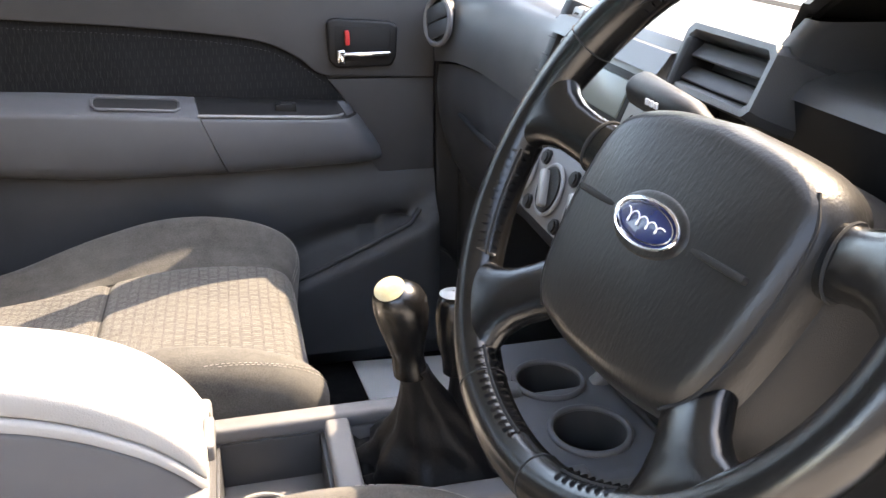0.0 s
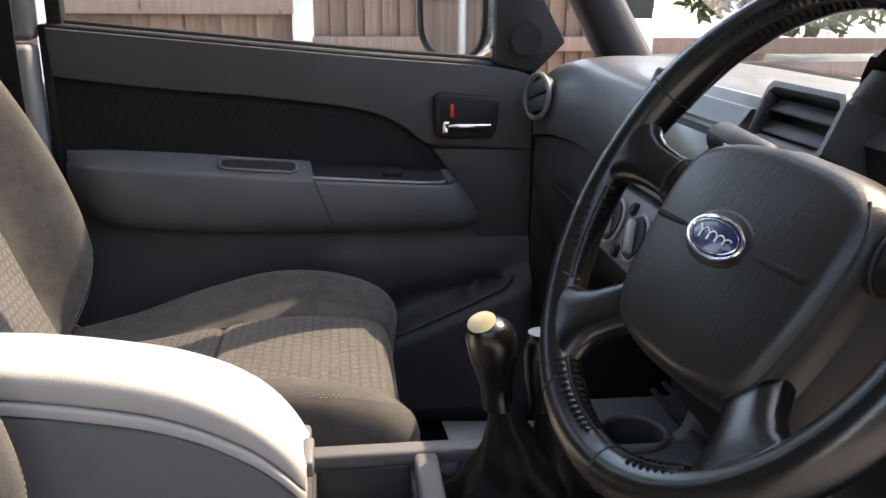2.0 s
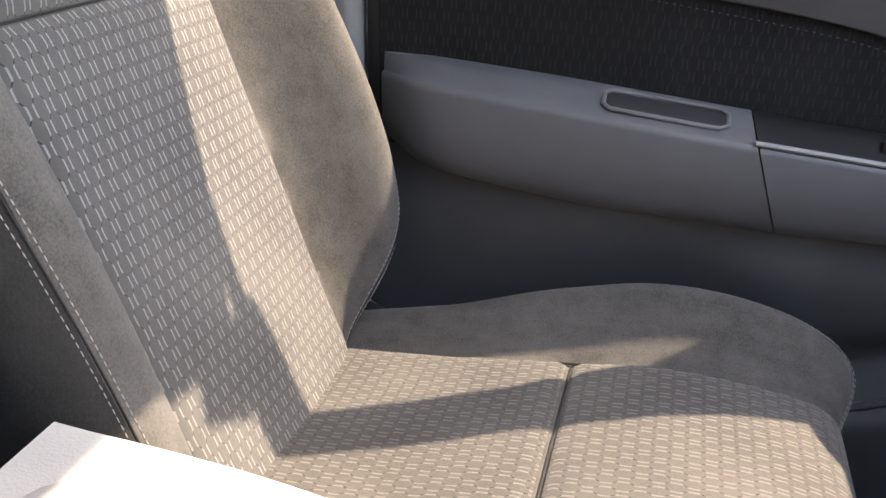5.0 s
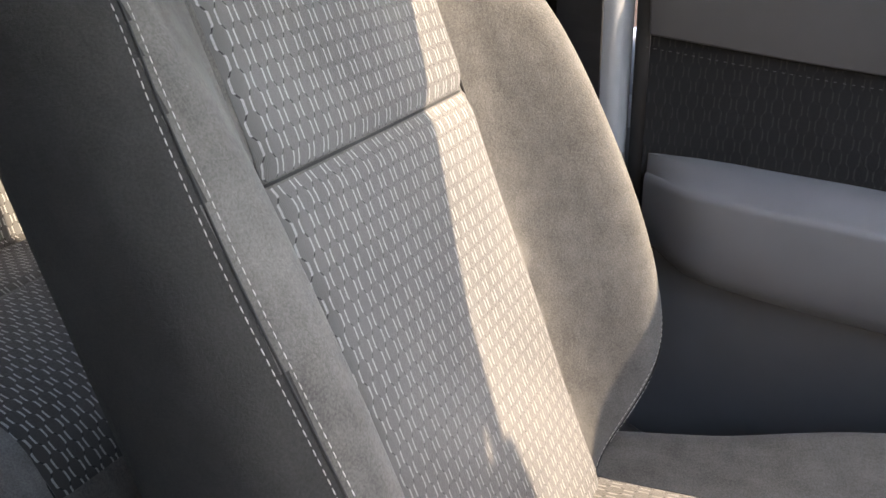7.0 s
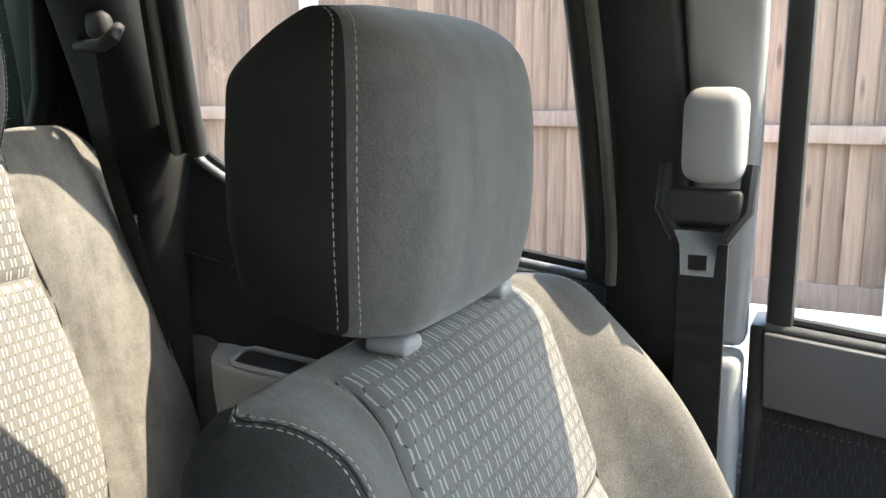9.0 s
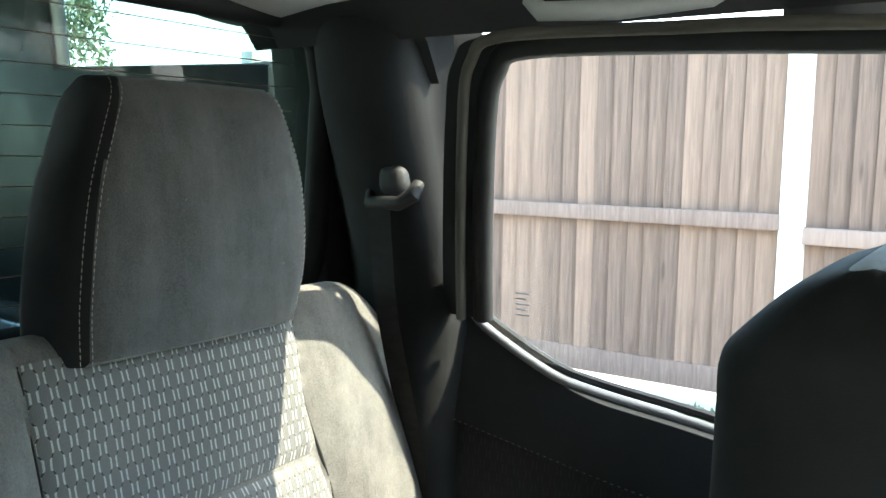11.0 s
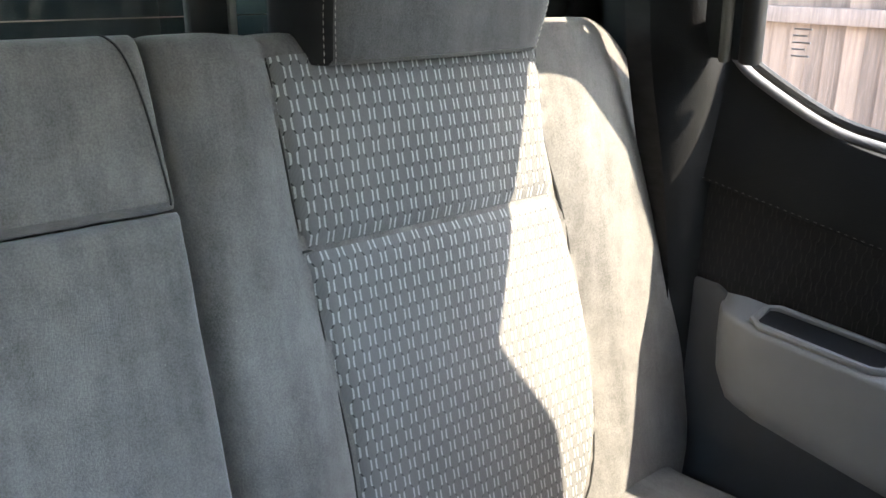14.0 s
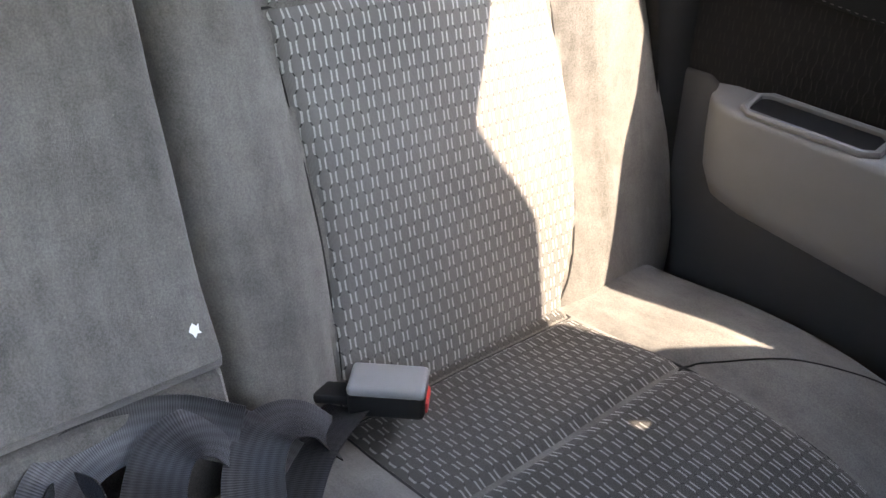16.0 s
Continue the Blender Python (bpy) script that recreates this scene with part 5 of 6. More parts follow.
def dome(poly, z0, z1, inset, n=5, bulge=.006):
    """A polygon raised to a softly domed cap."""
    c = Vector((sum(p[0] for p in poly) / len(poly), sum(p[1] for p in poly) / len(poly), 0))
    pts = [Vector((p[0], p[1], 0)) for p in poly]
    rows = [[p + Vector((0, 0, z0)) for p in pts]]
    for i in range(n + 1):
        a = math.pi / 2 * i / n
        k = 1 - inset * (1 - math.cos(a))
        rows.append([c + (p - c) * k + Vector((0, 0, z0 + (z1 - z0) * math.sin(a))) for p in pts])
    for i in range(1, 7):
        k = (1 - inset) * (1 - i / 6)
        rows.append([c + (p - c) * max(k, .001) + Vector((0, 0, z1 + bulge * (1 - (1 - i / 6) ** 2))) for p in pts])
    return grid(rows, close_u=True)


half = [(0, .060), (.055, .055), (.086, .044), (.098, .024), (.100, -.008), (.096, -.048), (.087, -.082), (.070, -.101), (.034, -.109), (0, -.110)]
outline = [tuple(p) for p in curve(half + [(-x, y) for x, y in half[-2:0:-1]] + [half[0]], 96)][:-1]
pad = part("airbag_pad", dome(outline, -.030, .006, .20, 8), M_PAD, sw, "grained black airbag pad", 60)
part("pad_surround", dome([(x * 1.10, y * 1.03 - .002) for x, y in outline], -.080, -.016, .16, 6, .0), M_BLACK, sw, "black plastic hub surround", 60)
for s in (-1, 1):
    part("pad_seam", tube([(s * x * .925, y * .925 - .003, -.0010) for x, y in [tuple(p) for p in curve(half[2:8], 40)]], .0012, 6), M_SEAM, pad)
for s in (-1, 1):
    part("pad_slot", box(s * .057 - .021, s * .057 + .021, -.0185, -.0140, .0020, .0108, .0015), M_RUBBER, pad)
oval = lambda a, b, z, n=40: [Vector((a * math.cos(q), b * math.sin(q) - .016, z)) for q in (2 * math.pi * j / n for j in range(n))]
part("emblem_seat", dome([(v.x, v.y) for v in oval(.036, .021, 0)], .006, .0125, .2, bulge=.0006), M_PAD, pad)
part("emblem", dome([(v.x, v.y) for v in oval(.0285, .0135, 0)], .011, .0142, .1, bulge=.0010), M_BLUE, pad, "dark blue oval emblem")
several("emblem_rim", [tube(oval(.0282, .0132, .0145), .0011, 6, closed=True), tube(oval(.0252, .0104, .0152), .0005, 5, closed=True)], M_CHROME, pad, "chrome oval rim")
part("emblem_stroke", tube([(-.0175 + .035 * k / 72 + .0022 * math.sin(k * .36), -.0162 + (.0042 - .0022 * k / 72) * math.cos(k * .36), .0157) for k in range(73)], .00045, 5), M_WHITE, pad, "pale flowing stroke on the emblem")
for a, w in ((172, .019), (228, .023), (9, .020), (315, .023)):
    d = Vector((math.cos(radians(a)), math.sin(radians(a)), 0))
    side = Vector((-d.y, d.x, 0))
    stations = ((.076, -.026, 1.15, .013), (.098, -.020, 1.0, .013), (.118, -.012, .92, .0125), (.135, -.006, .95, .012), (.148, -.002, 1.18, .012), (.158, 0, 1.6, .012), (.166, .001, 2.3, .012), (.174, .001, 2.9, .011))
    rows = []
    for r, z, k, th in stations:
        c = RC * min(1, r / .17) + d * r + Vector((0, 0, z))
        rows.append([c + side * (w * k * math.copysign(abs(math.cos(q)) ** .8, math.cos(q))) + Vector((0, 0, th * math.copysign(abs(math.sin(q)) ** .8, math.sin(q)))) for q in (2 * math.pi * j / 24 for j in range(24))])
    sp = part("spoke", grid(rows, close_u=True, caps=True), M_LEATHER, sw, "leather-wrapped spoke", 70)
    c = RC * .6 + d * .108 + Vector((0, 0, -.016))
    part("wrap_edge", tube([c + side * (w * 1.0 * math.cos(q)) + Vector((0, 0, .0135 * math.sin(q))) for q in (2 * math.pi * j / 24 for j in range(24))], .0014, 6, closed=True), M_SEAM, sp)
col = thing("steering_column", "black steering column with stalk and ignition lock", "steering column")
ax = Vector((math.cos(radians(24)), 0, -math.sin(radians(24))))
c0 = Vector((.655, -.361, 1.325))
part("shroud", grid([[c0 + ax * s + Vector((0, r * 1.2 * math.copysign(abs(math.cos(q)) ** .7, math.cos(q)), r * math.copysign(abs(math.sin(q)) ** .7, math.sin(q)) - .12 * s)) for q in (2 * math.pi * j / 36 for j in range(36))] for s, r in ((.0, .034), (.006, .050), (.02, .058), (.06, .064), (.12, .070), (.18, .072), (.24, .070))], close_u=True, caps=True), M_BLACK, col, "black plastic shroud", 60)
bn_ = Vector((-.9, -.25, .35)).normalized()
boss = Matrix.Translation((.787, -.449, 1.226)) @ bn_.to_track_quat("Z", "Y").to_matrix().to_4x4()
part("ignition_boss", grid([[boss @ Vector((r * math.cos(q), r * math.sin(q), z)) for q in (2 * math.pi * j / 36 for j in range(36))] for r, z in ((.075, -.05), (.062, -.025), (.048, -.004), (.038, .008), (.031, .013), (.027, .012), (.0255, .009))], close_u=True), M_BLACK, col, "rounded boss round the ignition lock", 60)
ws = part("wiper_stalk", tube([(.775, -.40, 1.292), (.768, -.43, 1.305), (.760, -.455, 1.318), (.752, -.480, 1.330), (.748, -.500, 1.338)], [.010, .009, .009, .0105, .0115], 20), M_BLACK, col, "black wiper stalk with thick round end")
part("stalk_ring", tube([Vector((.7475, -.503, 1.339)) + Vector((.0115 * math.cos(q) * .45, -.004 * math.cos(q), .0115 * math.sin(q))) for q in (2 * math.pi * j / 24 for j in range(24))], .0012, 6, closed=True), M_GREY, ws)
part("stalk_collar", box(.762, .800, -.418, -.385, 1.262, 1.318, .010, 3), M_BLACK, col)
st = part("light_stalk", tube([(.71, -.31, 1.352), (.705, -.27, 1.358), (.7035, -.252, 1.362), (.702, -.240, 1.364), (.701, -.165, 1.368), (.700, -.156, 1.368)], [.007, .0075, .0095, .0128, .0140, .0095], 16), M_BLACK, col, "black light stalk with printed marks")
several("stalk_mark", [box(.6868, .6885, -.216 + .007 * k, -.212 + .007 * k, 1.3645, 1.3690, 0) for k in range(3)], M_WHITE, st)
part("ignition_bezel", ring(Vector((.7775, -.4516, 1.2297)), bn_, .0185, .0045, 36), M_BLACK, col)
part("ignition_lock", disc((.7765, -.4518, 1.2300), (-.9, -.25, .35), .0112, .012, 28, .002), M_BUCKLE, col, "grey metal ignition lock")
part("key_slot", box(-.006, .006, -.0014, .0014, -.001, .001, .0004, 1, Matrix.Translation((.7710, -.4533, 1.2320)) @ bn_.to_track_quat("Z", "Y").to_matrix().to_4x4()), M_BLACK, col)

# ---- dashboard ----
db = thing("dashboard", "dark grey moulded dashboard with glovebox", "dashboard")
prof = [(1.24, 1.345), (1.05, 1.375), (.90, 1.385), (.82, 1.380), (.783, 1.362), (.764, 1.325), (.757, 1.285), (.757, 1.252)]
lowp = [(.765, 1.247), (.762, 1.20), (.772, 1.13), (.80, 1.06), (.86, .99), (1.0, .95)]
ush = lambda y: -.030 * smooth(.46, .66, y) + .05 * smooth(.66, .73, y)


def dash_loft(p, ys, n=30):
    c = curve(p, n)
    return grid([[Vector((q[0] + ush(y) * (1 if q[0] < 1 else .3), y, q[1] - .022 * smooth(.55, .73, y))) for q in c] for y in ys])


ys = [.128 + .605 * i / 40 for i in range(41)]
part("upper_pad", dash_loft(prof, ys), M_DASH, db, "grained dark grey upper pad", 60)
part("glovebox_panel", dash_loft(lowp, ys), M_GREY, db, "dark grey lower panel with glovebox", 60)
part("kick_panel", box(.737, .98, .688, .716, .70, 1.335, .006), M_DARK, db, "dark panel at the end of the dashboard")
part("glovebox_lip", tube([(.748, .56, 1.165), (.747, .45, 1.163), (.747, .30, 1.163)], .005, 8), M_BLACK, db)
part("upper_pad", grid([[Vector((q[0], y, q[1])) for q in curve([(1.24, 1.345), (1.05, 1.378), (.92, 1.392), (.84, 1.392), (.79, 1.388), (.775, 1.375)], 20)] for y in (-.74 + .868 * i / 30 for i in range(31))]), M_DASH, db, "grained dark grey upper pad", 60)
part("lower_panel", grid([[Vector((q[0], y, q[1])) for q in curve([(.778, 1.374), (.80, 1.28), (.797, 1.22), (.785, 1.15), (.80, 1.08), (.86, 1.0)], 20)] for y in (-.74 + .60 * i / 20 for i in range(21))]), M_BLACK, db, "black lower panel under the wheel", 60)
vn = Vector((-.93, -.30, .10)).normalized()
vc = Vector((.722, .612, 1.312))
sv = part("side_vent", ring(vc, vn, .038, .005), M_BOX, db, "round grey side vent")
part("vent_bowl", disc(vc - vn * .012, vn, .036, .016, 32, .002), M_BLACK, sv)
for k in (-.72, .72):
    part("vent_slat", box(-.031, .031, -.0125, .0125, -.002, .003, .002, 2, Matrix.Translation(vc) @ vn.to_track_quat("Z", "Y").to_matrix().to_4x4() @ Matrix.Rotation(radians(20), 4, "Z") @ Matrix.Translation((0, .019 * k, 0))), M_GREY, sv)

part("stack_bridge", grid([[Vector((x, y, z)) for x, z in ((.735, 1.368), (.748, 1.386), (.775, 1.386), (.80, 1.384))] for y in (-.120 + .255 * i / 8 for i in range(9))]), M_DASH, db)
cs = thing("centre_stack", "silver-grey centre stack with radio and heater knobs", "dashboard controls")
SX = lambda z: .700 + .40 * (z - 1.25)
def on_stack(y, z, d=0.0):
    return Vector((SX(z) - .93 * d, y, z + .37 * d))
MS = Matrix((Vector((0, -1, 0)), Vector((.37, 0, .93)).normalized(), Vector((-.93, 0, .37)).normalized())).transposed().to_4x4()
def stack_box(y0, y1, z0, z1, d0, d1, r=.002):
    m = Matrix.Translation(on_stack((y0 + y1) / 2, (z0 + z1) / 2)) @ MS
    return box(-(y1 - y0) / 2, (y1 - y0) / 2, -(z1 - z0) / 2 * 1.07, (z1 - z0) / 2 * 1.07, d0, d1, r, 2, m)
part("fascia", stack_box(-.125, .120, 1.274, 1.398, -.04, .0, .006), M_SILVER, cs, "silver radio fascia")
for y0, y1 in ((.121, .141), (-.139, -.126)):
    part("side_edge", stack_box(y0, y1, 1.185, 1.402, -.05, .006, .005), M_BLACK, cs, "black side edge")
for k in range(9):
    part("edge_rib", stack_box(.125, .1415, 1.225 + .019 * k, 1.2268 + .019 * k, -.02, .0070, .0005), M_DARK, cs)
part("display", stack_box(-.070, .055, 1.318, 1.352, -.002, .003, .002), M_SCREEN, cs, "grey-green display")
part("display_surround", stack_box(-.078, .063, 1.311, 1.359, -.004, .001, .003), M_BLACK, cs)
for k in range(6):
    part("radio_button", stack_box(-.112 + .030 * k, -.085 + .030 * k, 1.370, 1.385, -.001, .003), M_SILVER if k % 3 else M_GREYLT, cs)
    part("button_mark", stack_box(-.104 + .030 * k, -.093 + .030 * k, 1.376, 1.3785, .0025, .0036, 0), M_DARK, cs)
for k in range(5):
    part("radio_button", stack_box(.088, .114, 1.316 + .0165 * k, 1.329 + .0165 * k, -.001, .003), M_SILVER, cs)
    part("button_mark", stack_box(.096, .106, 1.3215 + .0165 * k, 1.3235 + .0165 * k, .0025, .0036, 0), M_DARK, cs)
for k in range(4):
    part("preset_button", stack_box(-.065 + .030 * k, -.040 + .030 * k, 1.292, 1.303, -.001, .003), M_SILVER, cs)
vk = part("volume_knob", disc(on_stack(.096, 1.296, .008), MS.col[2].xyz, .0185, .020, 32, .003), M_SILVER, cs, "ribbed silver volume knob")
part("knob_ring", ring(on_stack(.096, 1.296, .004), MS.col[2].xyz, .020, .0025), M_BLACK, vk)
part("cd_slot", stack_box(-.08, .06, 1.281, 1.2845, -.002, .0012, .0005), M_BLACK, cs)
part("heater_panel", stack_box(-.122, .117, 1.193, 1.271, -.04, .003, .014), M_BOX, cs, "grey heater control panel")
for y in (.062, -.014, -.090):
    hk = part("heater_knob", ring(on_stack(y, 1.232, .006), MS.col[2].xyz, .026, .0022), M_BUCKLE, cs, "round heater dial with grey ring")
    part("dial_face", disc(on_stack(y, 1.232, .004), MS.col[2].xyz, .025, .010, 28, .002), M_BLACK, hk)
    part("dial_grip", box(-.0042, .0042, -.020, .020, 0, .010, .003, 2, Matrix.Translation(on_stack(y, 1.232, .008)) @ MS @ Matrix.Rotation(radians(35), 4, "Z")), M_SILVER, hk)
for y in (.024, -.052):
    part("round_button", disc(on_stack(y, 1.255, .004), MS.col[2].xyz, .008, .008, 20, .002), M_BLACK, cs)
    part("round_button", disc(on_stack(y, 1.208, .004), MS.col[2].xyz, .008, .008, 20, .002), M_BLACK, cs)
part("lower_pocket", box(.80, .815, -.12, .12, .985, 1.19, .004), M_BLACK, cs)
part("underside", box(.700, .80, -.118, .115, 1.178, 1.192, .004), M_BLACK, cs)
cv = thing("centre_vent", "black rectangular air vent beside instrument hood", "air vent")
vent_out = [(.054, .026), (-.054, .026), (-.060, .020), (-.060, -.020), (-.054, -.026), (.054, -.026), (.060, -.020), (.060, .020)]
MV = Matrix.Translation(on_stack(-.184, 1.386)) @ MS
rim_rows = [[MV @ Vector((x * k, y * m, d)) for x, y in vent_out] for k, m, d in ((1.06, 1.12, -.05), (1.06, 1.12, -.006), (1.03, 1.05, .003), (.94, .86, .003), (.88, .74, -.002), (.87, .72, -.035))]
part("vent_frame", grid(rim_rows, close_u=True), M_DASH, cv, "smooth grey vent surround", 40)
part("vent_back", stack_box(-.234, -.134, 1.366, 1.406, -.036, -.030), M_BLACK, cv)
for z in (1.3755, 1.3935):
    part("vent_slat", box(-.052, .052, -.0075, .0075, -.0016, .0016, .0012, 2, Matrix.Translation(on_stack(-.184, z, -.005)) @ MS @ Matrix.Rotation(radians(-32), 4, "X")), M_GREY, cv)

ib = thing("instrument_binnacle", "black instrument hood with round dials", "instrument panel")
hood = spline_of([(-.60, 1.36), (-.58, 1.42), (-.53, 1.462), (-.45, 1.480), (-.36, 1.482), (-.305, 1.471), (-.257, 1.447), (-.238, 1.424), (-.232, 1.385)])
hy = [-.60 + .368 * i / 50 for i in range(51)]
part("hood", grid([[Vector((.775 + .006 * math.cos(k), y, hood(y) - .014)) if k == 0 else Vector((x, y, hood(y) + dz)) for k, (x, dz) in enumerate(((.778, -.012), (.772, -.004), (.778, .0), (.82, .0), (.90, -.03), (1.02, -.10)))] for y in hy]), M_BLACK, ib, "black instrument hood", 60)
part("hood_inner", grid([[Vector((x, y, hood(y) - d)) for x, d in ((.776, .012), (.84, .016), (.89, .022))] for y in hy]), M_BLACK, ib)
part("cluster_face", box(.875, .885, -.585, -.20, 1.28, 1.48, .003), M_RUBBER, ib)
for y, r in ((-.30, .052), (-.47, .052), (-.385, .034)):
    dl = part("dial", disc((.872, y, 1.385), (-1, 0, .1), r, .004, 40, .001), M_BLACK, ib, "black round dial")
    part("dial_ring", ring((.869, y, 1.385), (-1, 0, .1), r, .002, 40), M_CHROME, dl, "thin bright ring")
    several("dial_mark", [box(-.0008, .0008, r * .78, r * .92, 0, .001, 0, 1, Matrix.Translation((.8690, y, 1.385)) @ Vector((-1, 0, .1)).to_track_quat("Z", "Y").to_matrix().to_4x4() @ Matrix.Rotation(radians(-130 + 26 * k), 4, "Z")) for k in range(11)], M_WHITE, dl)
    part("needle", box(-.001, .001, -.006, r * .8, .001, .003, 0, 1, Matrix.Translation((.868, y, 1.385)) @ Vector((-1, 0, .1)).to_track_quat("Z", "Y").to_matrix().to_4x4() @ Matrix.Rotation(radians(120), 4, "Z")), M_RED, dl)
arc = curve([(-.262, 1.432), (-.240, 1.410), (-.222, 1.380), (-.212, 1.345), (-.208, 1.305)], 24)
part("surround", grid([[Vector((.772 + dx, y + dy, z)) for dx, dy in ((.05, .016), (.012, .016), (.0, .010), (.0, -.006), (.008, -.012), (.09, -.020))] for y, z in [tuple(p) for p in arc]]), M_DASH, ib, "grey curved surround beside the dials", 85)
part("lower_shade", grid([[Vector((.83, y, 1.285)), Vector((.885, y, 1.30))] for y in hy]), M_RUBBER, ib)

# ---- outside ----
GZ = .46
solo("ground", grid([[Vector((x, y, GZ + (-.06 if x > 2 else 0))) for y in (-60, -20, -6, -2, 2, 4, 6, 20, 60)] for x in (-60, -25, -8, -3, 0, 2.01, 4, 8, 25, 60)]), M_GRAVEL, "pale gravel drive", "ground", "structure")
FY = 4.3
fence = thing("fence", "brown feather-edge timber fence with concrete posts", "fence")
panels = [(-12.9, -11.08, 2.42, 1.42), (-10.96, -9.12, 2.42, 1.42), (-9.0, -7.17, 2.42, 1.42), (-7.05, -5.20, 2.42, 1.42), (-5.08, -3.24, 2.44, 1.43), (-3.12, -1.30, 2.44, 1.42), (-1.17, .118, 2.40, 1.36), (.242, 2.06, 2.22, 1.15)]
rng = random.Random(4)
bw = .112
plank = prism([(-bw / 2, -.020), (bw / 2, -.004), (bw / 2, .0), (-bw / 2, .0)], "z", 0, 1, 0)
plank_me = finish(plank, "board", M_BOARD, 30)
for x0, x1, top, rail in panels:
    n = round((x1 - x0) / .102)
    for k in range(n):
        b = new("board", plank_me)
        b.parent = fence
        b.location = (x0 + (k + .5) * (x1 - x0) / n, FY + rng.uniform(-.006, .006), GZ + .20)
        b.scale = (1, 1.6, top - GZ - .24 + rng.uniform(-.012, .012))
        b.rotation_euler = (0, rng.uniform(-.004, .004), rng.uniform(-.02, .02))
    part("rail", box(x0 - .01, x1 + .01, FY - .075, FY - .03, rail, rail + .085, .006), M_WOOD, fence)
    part("cap_rail", box(x0 - .01, x1 + .01, FY - .06, FY + .03, top - .04, top - .005, .005), M_WOOD, fence)
    part("gravel_board", box(x0 - .01, x1 + .01, FY - .035, FY + .02, GZ + .06, GZ + .20, .006), M_WOOD, fence, "timber gravel board")
for x, top in ((-12.96, 2.5), (-11.02, 2.5), (-9.06, 2.5), (-7.11, 2.5), (-5.14, 2.52), (-3.18, 2.52), (-1.235, 2.52), (.18, 2.45), (2.23, 1.34)):
    part("post", box(x - .062, x + .062, FY - .07, FY + .05, GZ - .2, top, .012), M_CONCRETE, fence, "pale concrete post")

# the low rail fence where the boards end
rail_fence = thing("rail_fence", "low weathered timber rail fence with concrete posts", "fence")
for z in (.98, 1.13):
    part("rail", box(2.29, 4.10, FY - .03, FY + .02, z, z + .10, .008), M_WOOD, rail_fence)
part("rail", box(4.22, 7.4, FY - .03, FY + .02, 1.11, 1.22, .008), M_WOOD, rail_fence)
part("rail", box(4.22, 7.4, FY - .03, FY + .02, .93, 1.03, .008), M_WOOD, rail_fence)
for x in (4.16, 6.0):
    part("post", box(x - .055, x + .055, FY - .06, FY + .05, GZ - .2, 1.34, .012), M_CONCRETE, rail_fence, "pale concrete post")


def foliage(n, centre, size, seed, leaf=.06):
    r = random.Random(seed)
    verts, faces = [], []
    lumps = [(Vector((r.uniform(-1, 1), r.uniform(-1, 1), r.uniform(-.6, 1))), r.uniform(.3, .55)) for _ in range(14)]
    for _ in range(n):
        c, q = r.choice(lumps)
        d = Vector((r.gauss(0, 1), r.gauss(0, 1), r.gauss(0, 1))).normalized() * q * r.uniform(.7, 1.05)
        p = Vector(centre) + Vector(((c.x * .7 + d.x) * size[0], (c.y * .7 + d.y) * size[1], (c.z * .7 + d.z) * size[2]))
        a, b = Vector((r.gauss(0, 1), r.gauss(0, 1), r.gauss(0, 1))).normalized(), Vector((r.gauss(0, 1), r.gauss(0, 1), r.gauss(0, 1))).normalized()
        s = leaf * r.uniform(.6, 1.4)
        k = len(verts)
        verts += [p - a * s, p + b * s * .45, p + a * s, p - b * s * .45]
        faces.append((k, k + 1, k + 2, k + 3))
    bm = bmesh.new()
    vs = [bm.verts.new(v) for v in verts]
    for f in faces:
        bm.faces.new([vs[i] for i in f])
    return bm


for k, (x, y, h) in enumerate(((5.4, 9.2, 5.0), (13, -1.5, 3.8), (12, -6, 3.2), (-26, 6, 7.5), (-27, 16, 8.5))):
    t = thing("tree", "leafy green tree at the end of the drive", "tree", "trees")
    part("trunk", tube([(x, y, GZ - .1), (x + .1, y, GZ + .8), (x - .05, y + .1, GZ + 1.7), (x + .1, y, GZ + 2.6)], [.18, .15, .12, .05], 10), M_BARK, t)
    part("crown", foliage(5200, (x, y, GZ + h * .62), (2.6, 2.6, h * .55), 10 + k, .13), M_LEAF, t, "", 180)
hd = solo("hedge", join(*[foliage(3600, (x, y, GZ + 1.7), (2.4, 2.4, 1.7), 31 + k, .16) for k, (x, y) in enumerate(((2.5, 17), (6, 16), (9.5, 14), (12.5, 11), (14.5, 7), (16, 2), (16.5, -3)))]), M_LEAF, "tall green hedge along the road", "hedge", "stuff", "", 180)
bn = thing("wheelie_bin", "dark green wheelie bin behind the fence end", "bin")
part("body", grid([[Vector((2.16 + sx * (.24 + .05 * t), 4.95 + sy * (.22 + .05 * t), GZ + .06 + .95 * t)) for sx, sy in ((-1, -1), (1, -1), (1, 1), (-1, 1))] for t in (0, .5, 1)], close_u=True, caps=True), M_BIN, bn, "", 30)
part("lid", box(1.84, 2.48, 4.65, 5.25, GZ + 1.0, GZ + 1.07, .03, 3), M_BIN, bn)
for s in (-1, 1):
    part("wheel", disc((2.38, 4.95 + s * .24, GZ + .1), (0, 1, 0), .1, .05, 24, .01), M_RUBBER, bn)
pc = thing("parked_car", "blue hatchback parked on the drive behind", "car")
side = [(-1.9, .55), (-1.95, .85), (-1.7, 1.0), (-1.0, 1.05), (-.55, 1.45), (.9, 1.50), (1.55, 1.1), (1.85, .95), (1.9, .55), (1.4, .48), (-1.4, .48)]
part("body", prism([(x - 9.6, z + GZ - .28) for x, z in side], "y", 1.35, 2.95, .09, 3), M_BLUECAR, pc, "", 60)
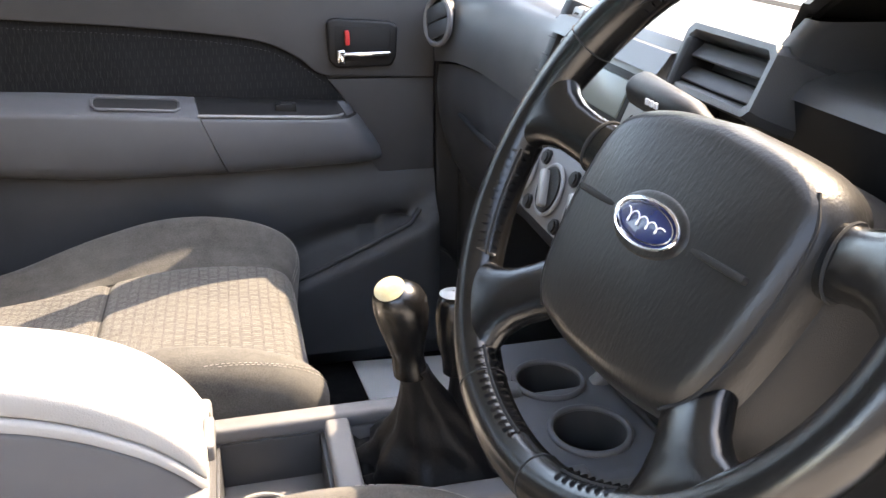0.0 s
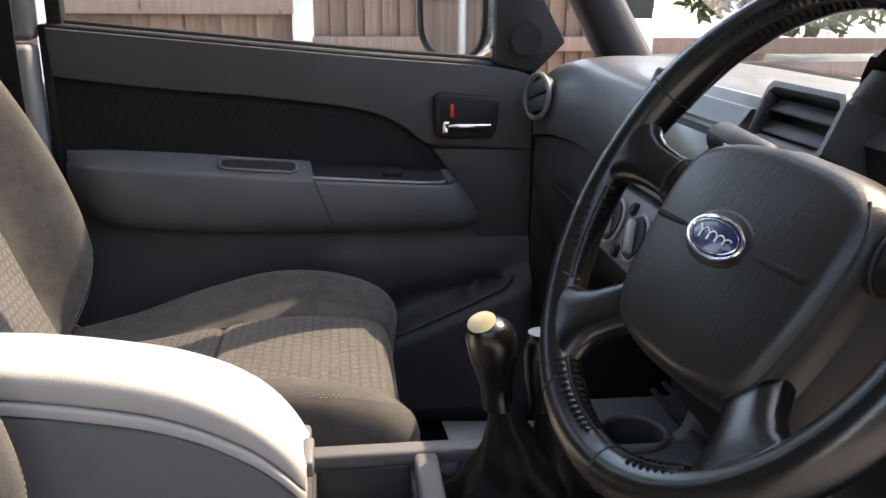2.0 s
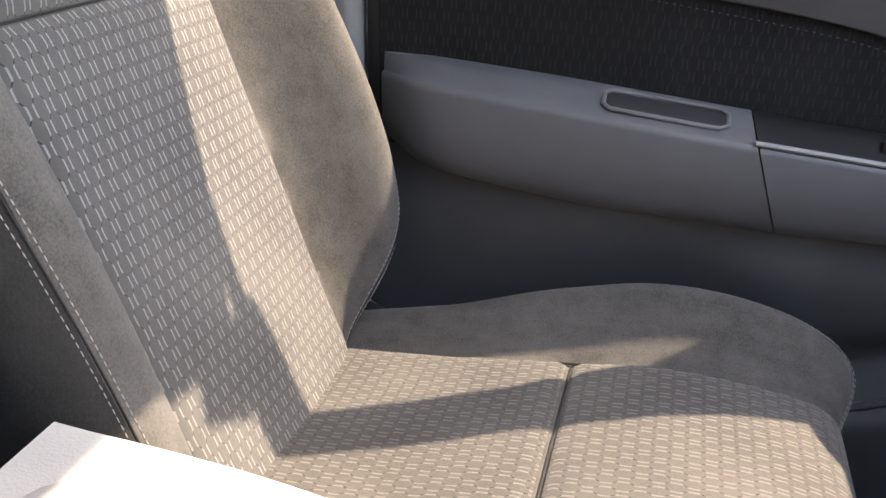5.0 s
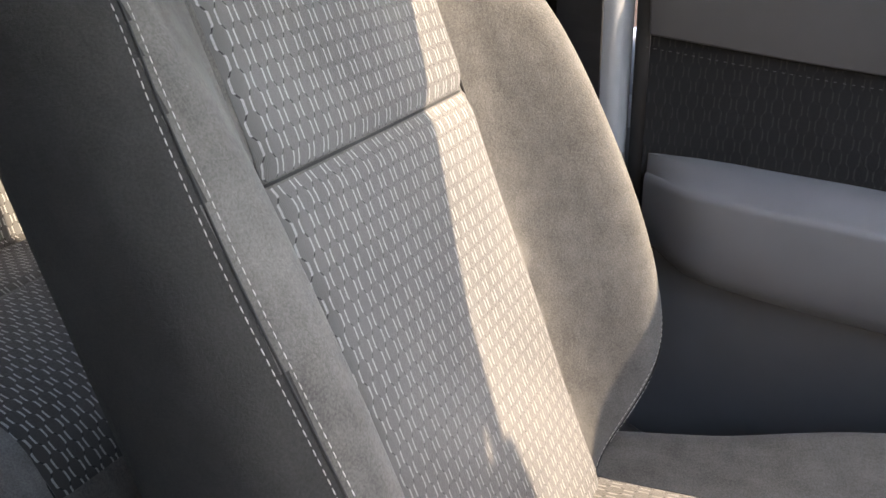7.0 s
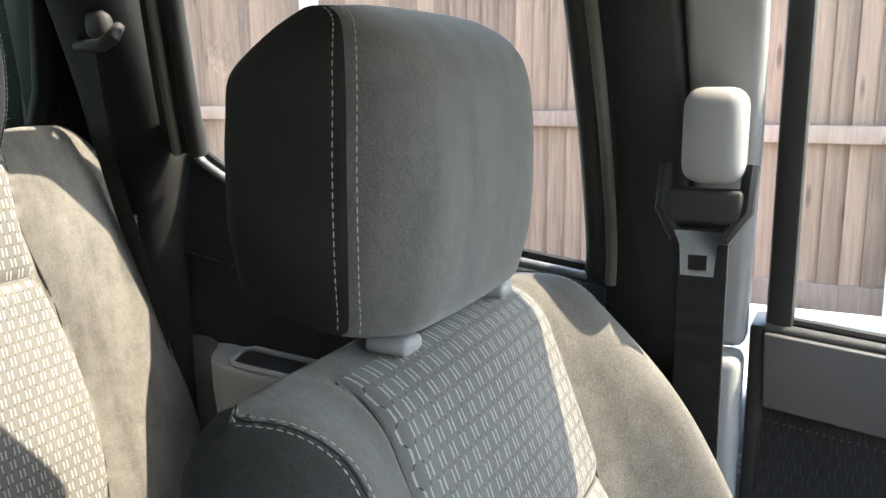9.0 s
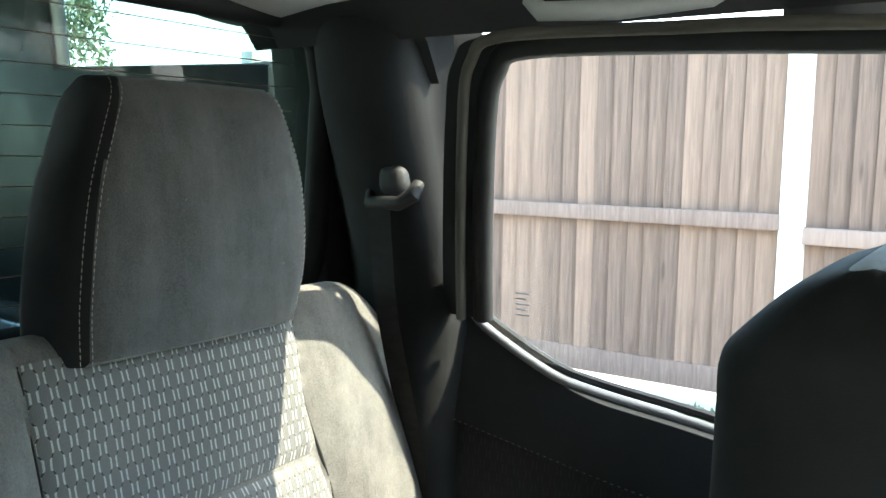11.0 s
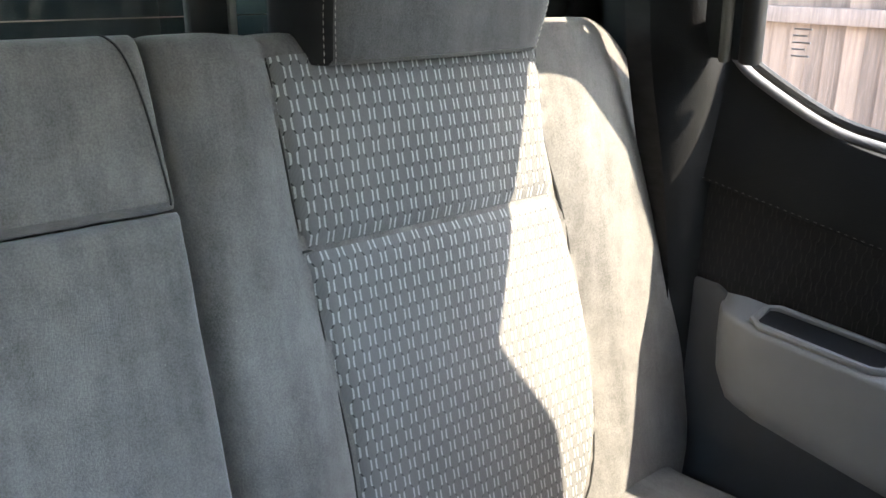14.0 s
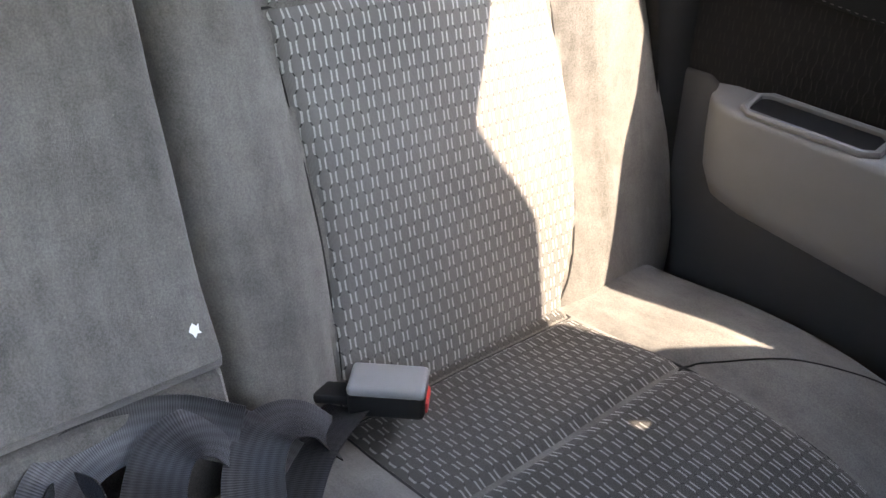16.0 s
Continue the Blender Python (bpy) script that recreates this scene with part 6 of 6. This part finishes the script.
part("windscreen", prism([(.62 - 9.6, 1.48 + GZ - .28), (.95 - 9.6, 1.47 + GZ - .28), (1.52 - 9.6, 1.12 + GZ - .28), (1.42 - 9.6, 1.10 + GZ - .28)], "y", 1.48, 2.82, .01), M_BIN, pc, "dark windscreen")
for y in (1.55, 2.75):
    part("headlight", box(-7.80, -7.70, y - .14, y + .14, GZ + .47, GZ + .62, .03, 3), M_SILVER, pc, "pale headlight")
    for x in (-1.15, 1.2):
        part("wheel", disc((x - 9.6, y + (-.12 if y < 2 else .12), GZ + .30), (0, 1, 0), .30, .18, 28, .03), M_RUBBER, pc)
wd = thing("weed", "small green weed in the gravel by the fence", "plant")
part("leaves", foliage(160, (-1.45, 3.75, GZ + .06), (.16, .14, .07), 77, .045), M_LEAF, wd, "", 180)

# load bed behind the cabin
bed = thing("load_bed", "pickup load bed with dark cover behind cabin", "vehicle body", kind="structure")
for s in (1, -1):
    part("bed_side", box(-2.75, -1.30, s * .80 - .05, s * .80 + .05, 1.0, 1.42, .02, 3), M_PAINT, bed, "silver-blue painted bed side")
    part("bed_rail", box(-2.75, -1.30, s * .80 - .06, s * .80 + .06, 1.42, 1.45, .01, 2), M_GREY, bed)
part("bed_floor", box(-2.75, -1.30, -.8, .8, .95, 1.0, .01), M_BLACK, bed)
for s in (1, -1):
    part("canopy_side", prism([(-2.76, 1.45), (-1.34, 1.45), (-1.34, 1.94), (-1.95, 1.96), (-1.98, 2.22), (-2.76, 2.22)], "y", s * .79 - .02, s * .79 + .02, .01), M_BLACK, bed, "dark inside of the hard top")
part("canopy_roof", box(-2.78, -1.34, -.81, .81, 2.22, 2.26, .02), M_BLACK, bed)
part("tailgate", box(-2.80, -2.74, -.80, .80, 1.0, 1.62, .02), M_BLACK, bed)
several("tailgate_frame", [box(-2.80, -2.76, .66, .80, 1.63, 2.215, .01), box(-2.80, -2.76, -.80, -.66, 1.63, 2.215, .01)], M_BLACK, bed)
part("bonnet", grid([[Vector((1.25 + 1.1 * k / 8, y, 1.33 - .10 * (k / 8) ** 2 - .06 * (abs(y) / .75) ** 3)) for y in (-.78 + 1.56 * j / 16 for j in range(17))] for k in range(9)]), M_PAINT, bed, "silver-blue bonnet", 60)
for s in (1,):
    part("outer_side", box(-1.22, 1.3, s * .80 - .03, s * .80 + .02, .62, 1.33, .02, 3), M_PAINT, bed)

# unseen house wall, added to close the open driver's side and cut its light
solo("house_wall", box(-7, 9, -4.6, -4.3, GZ - .2, 3.4, .01), M_RENDER, "plain grey unseen house wall beside the drive, cutting light", "wall", "structure")
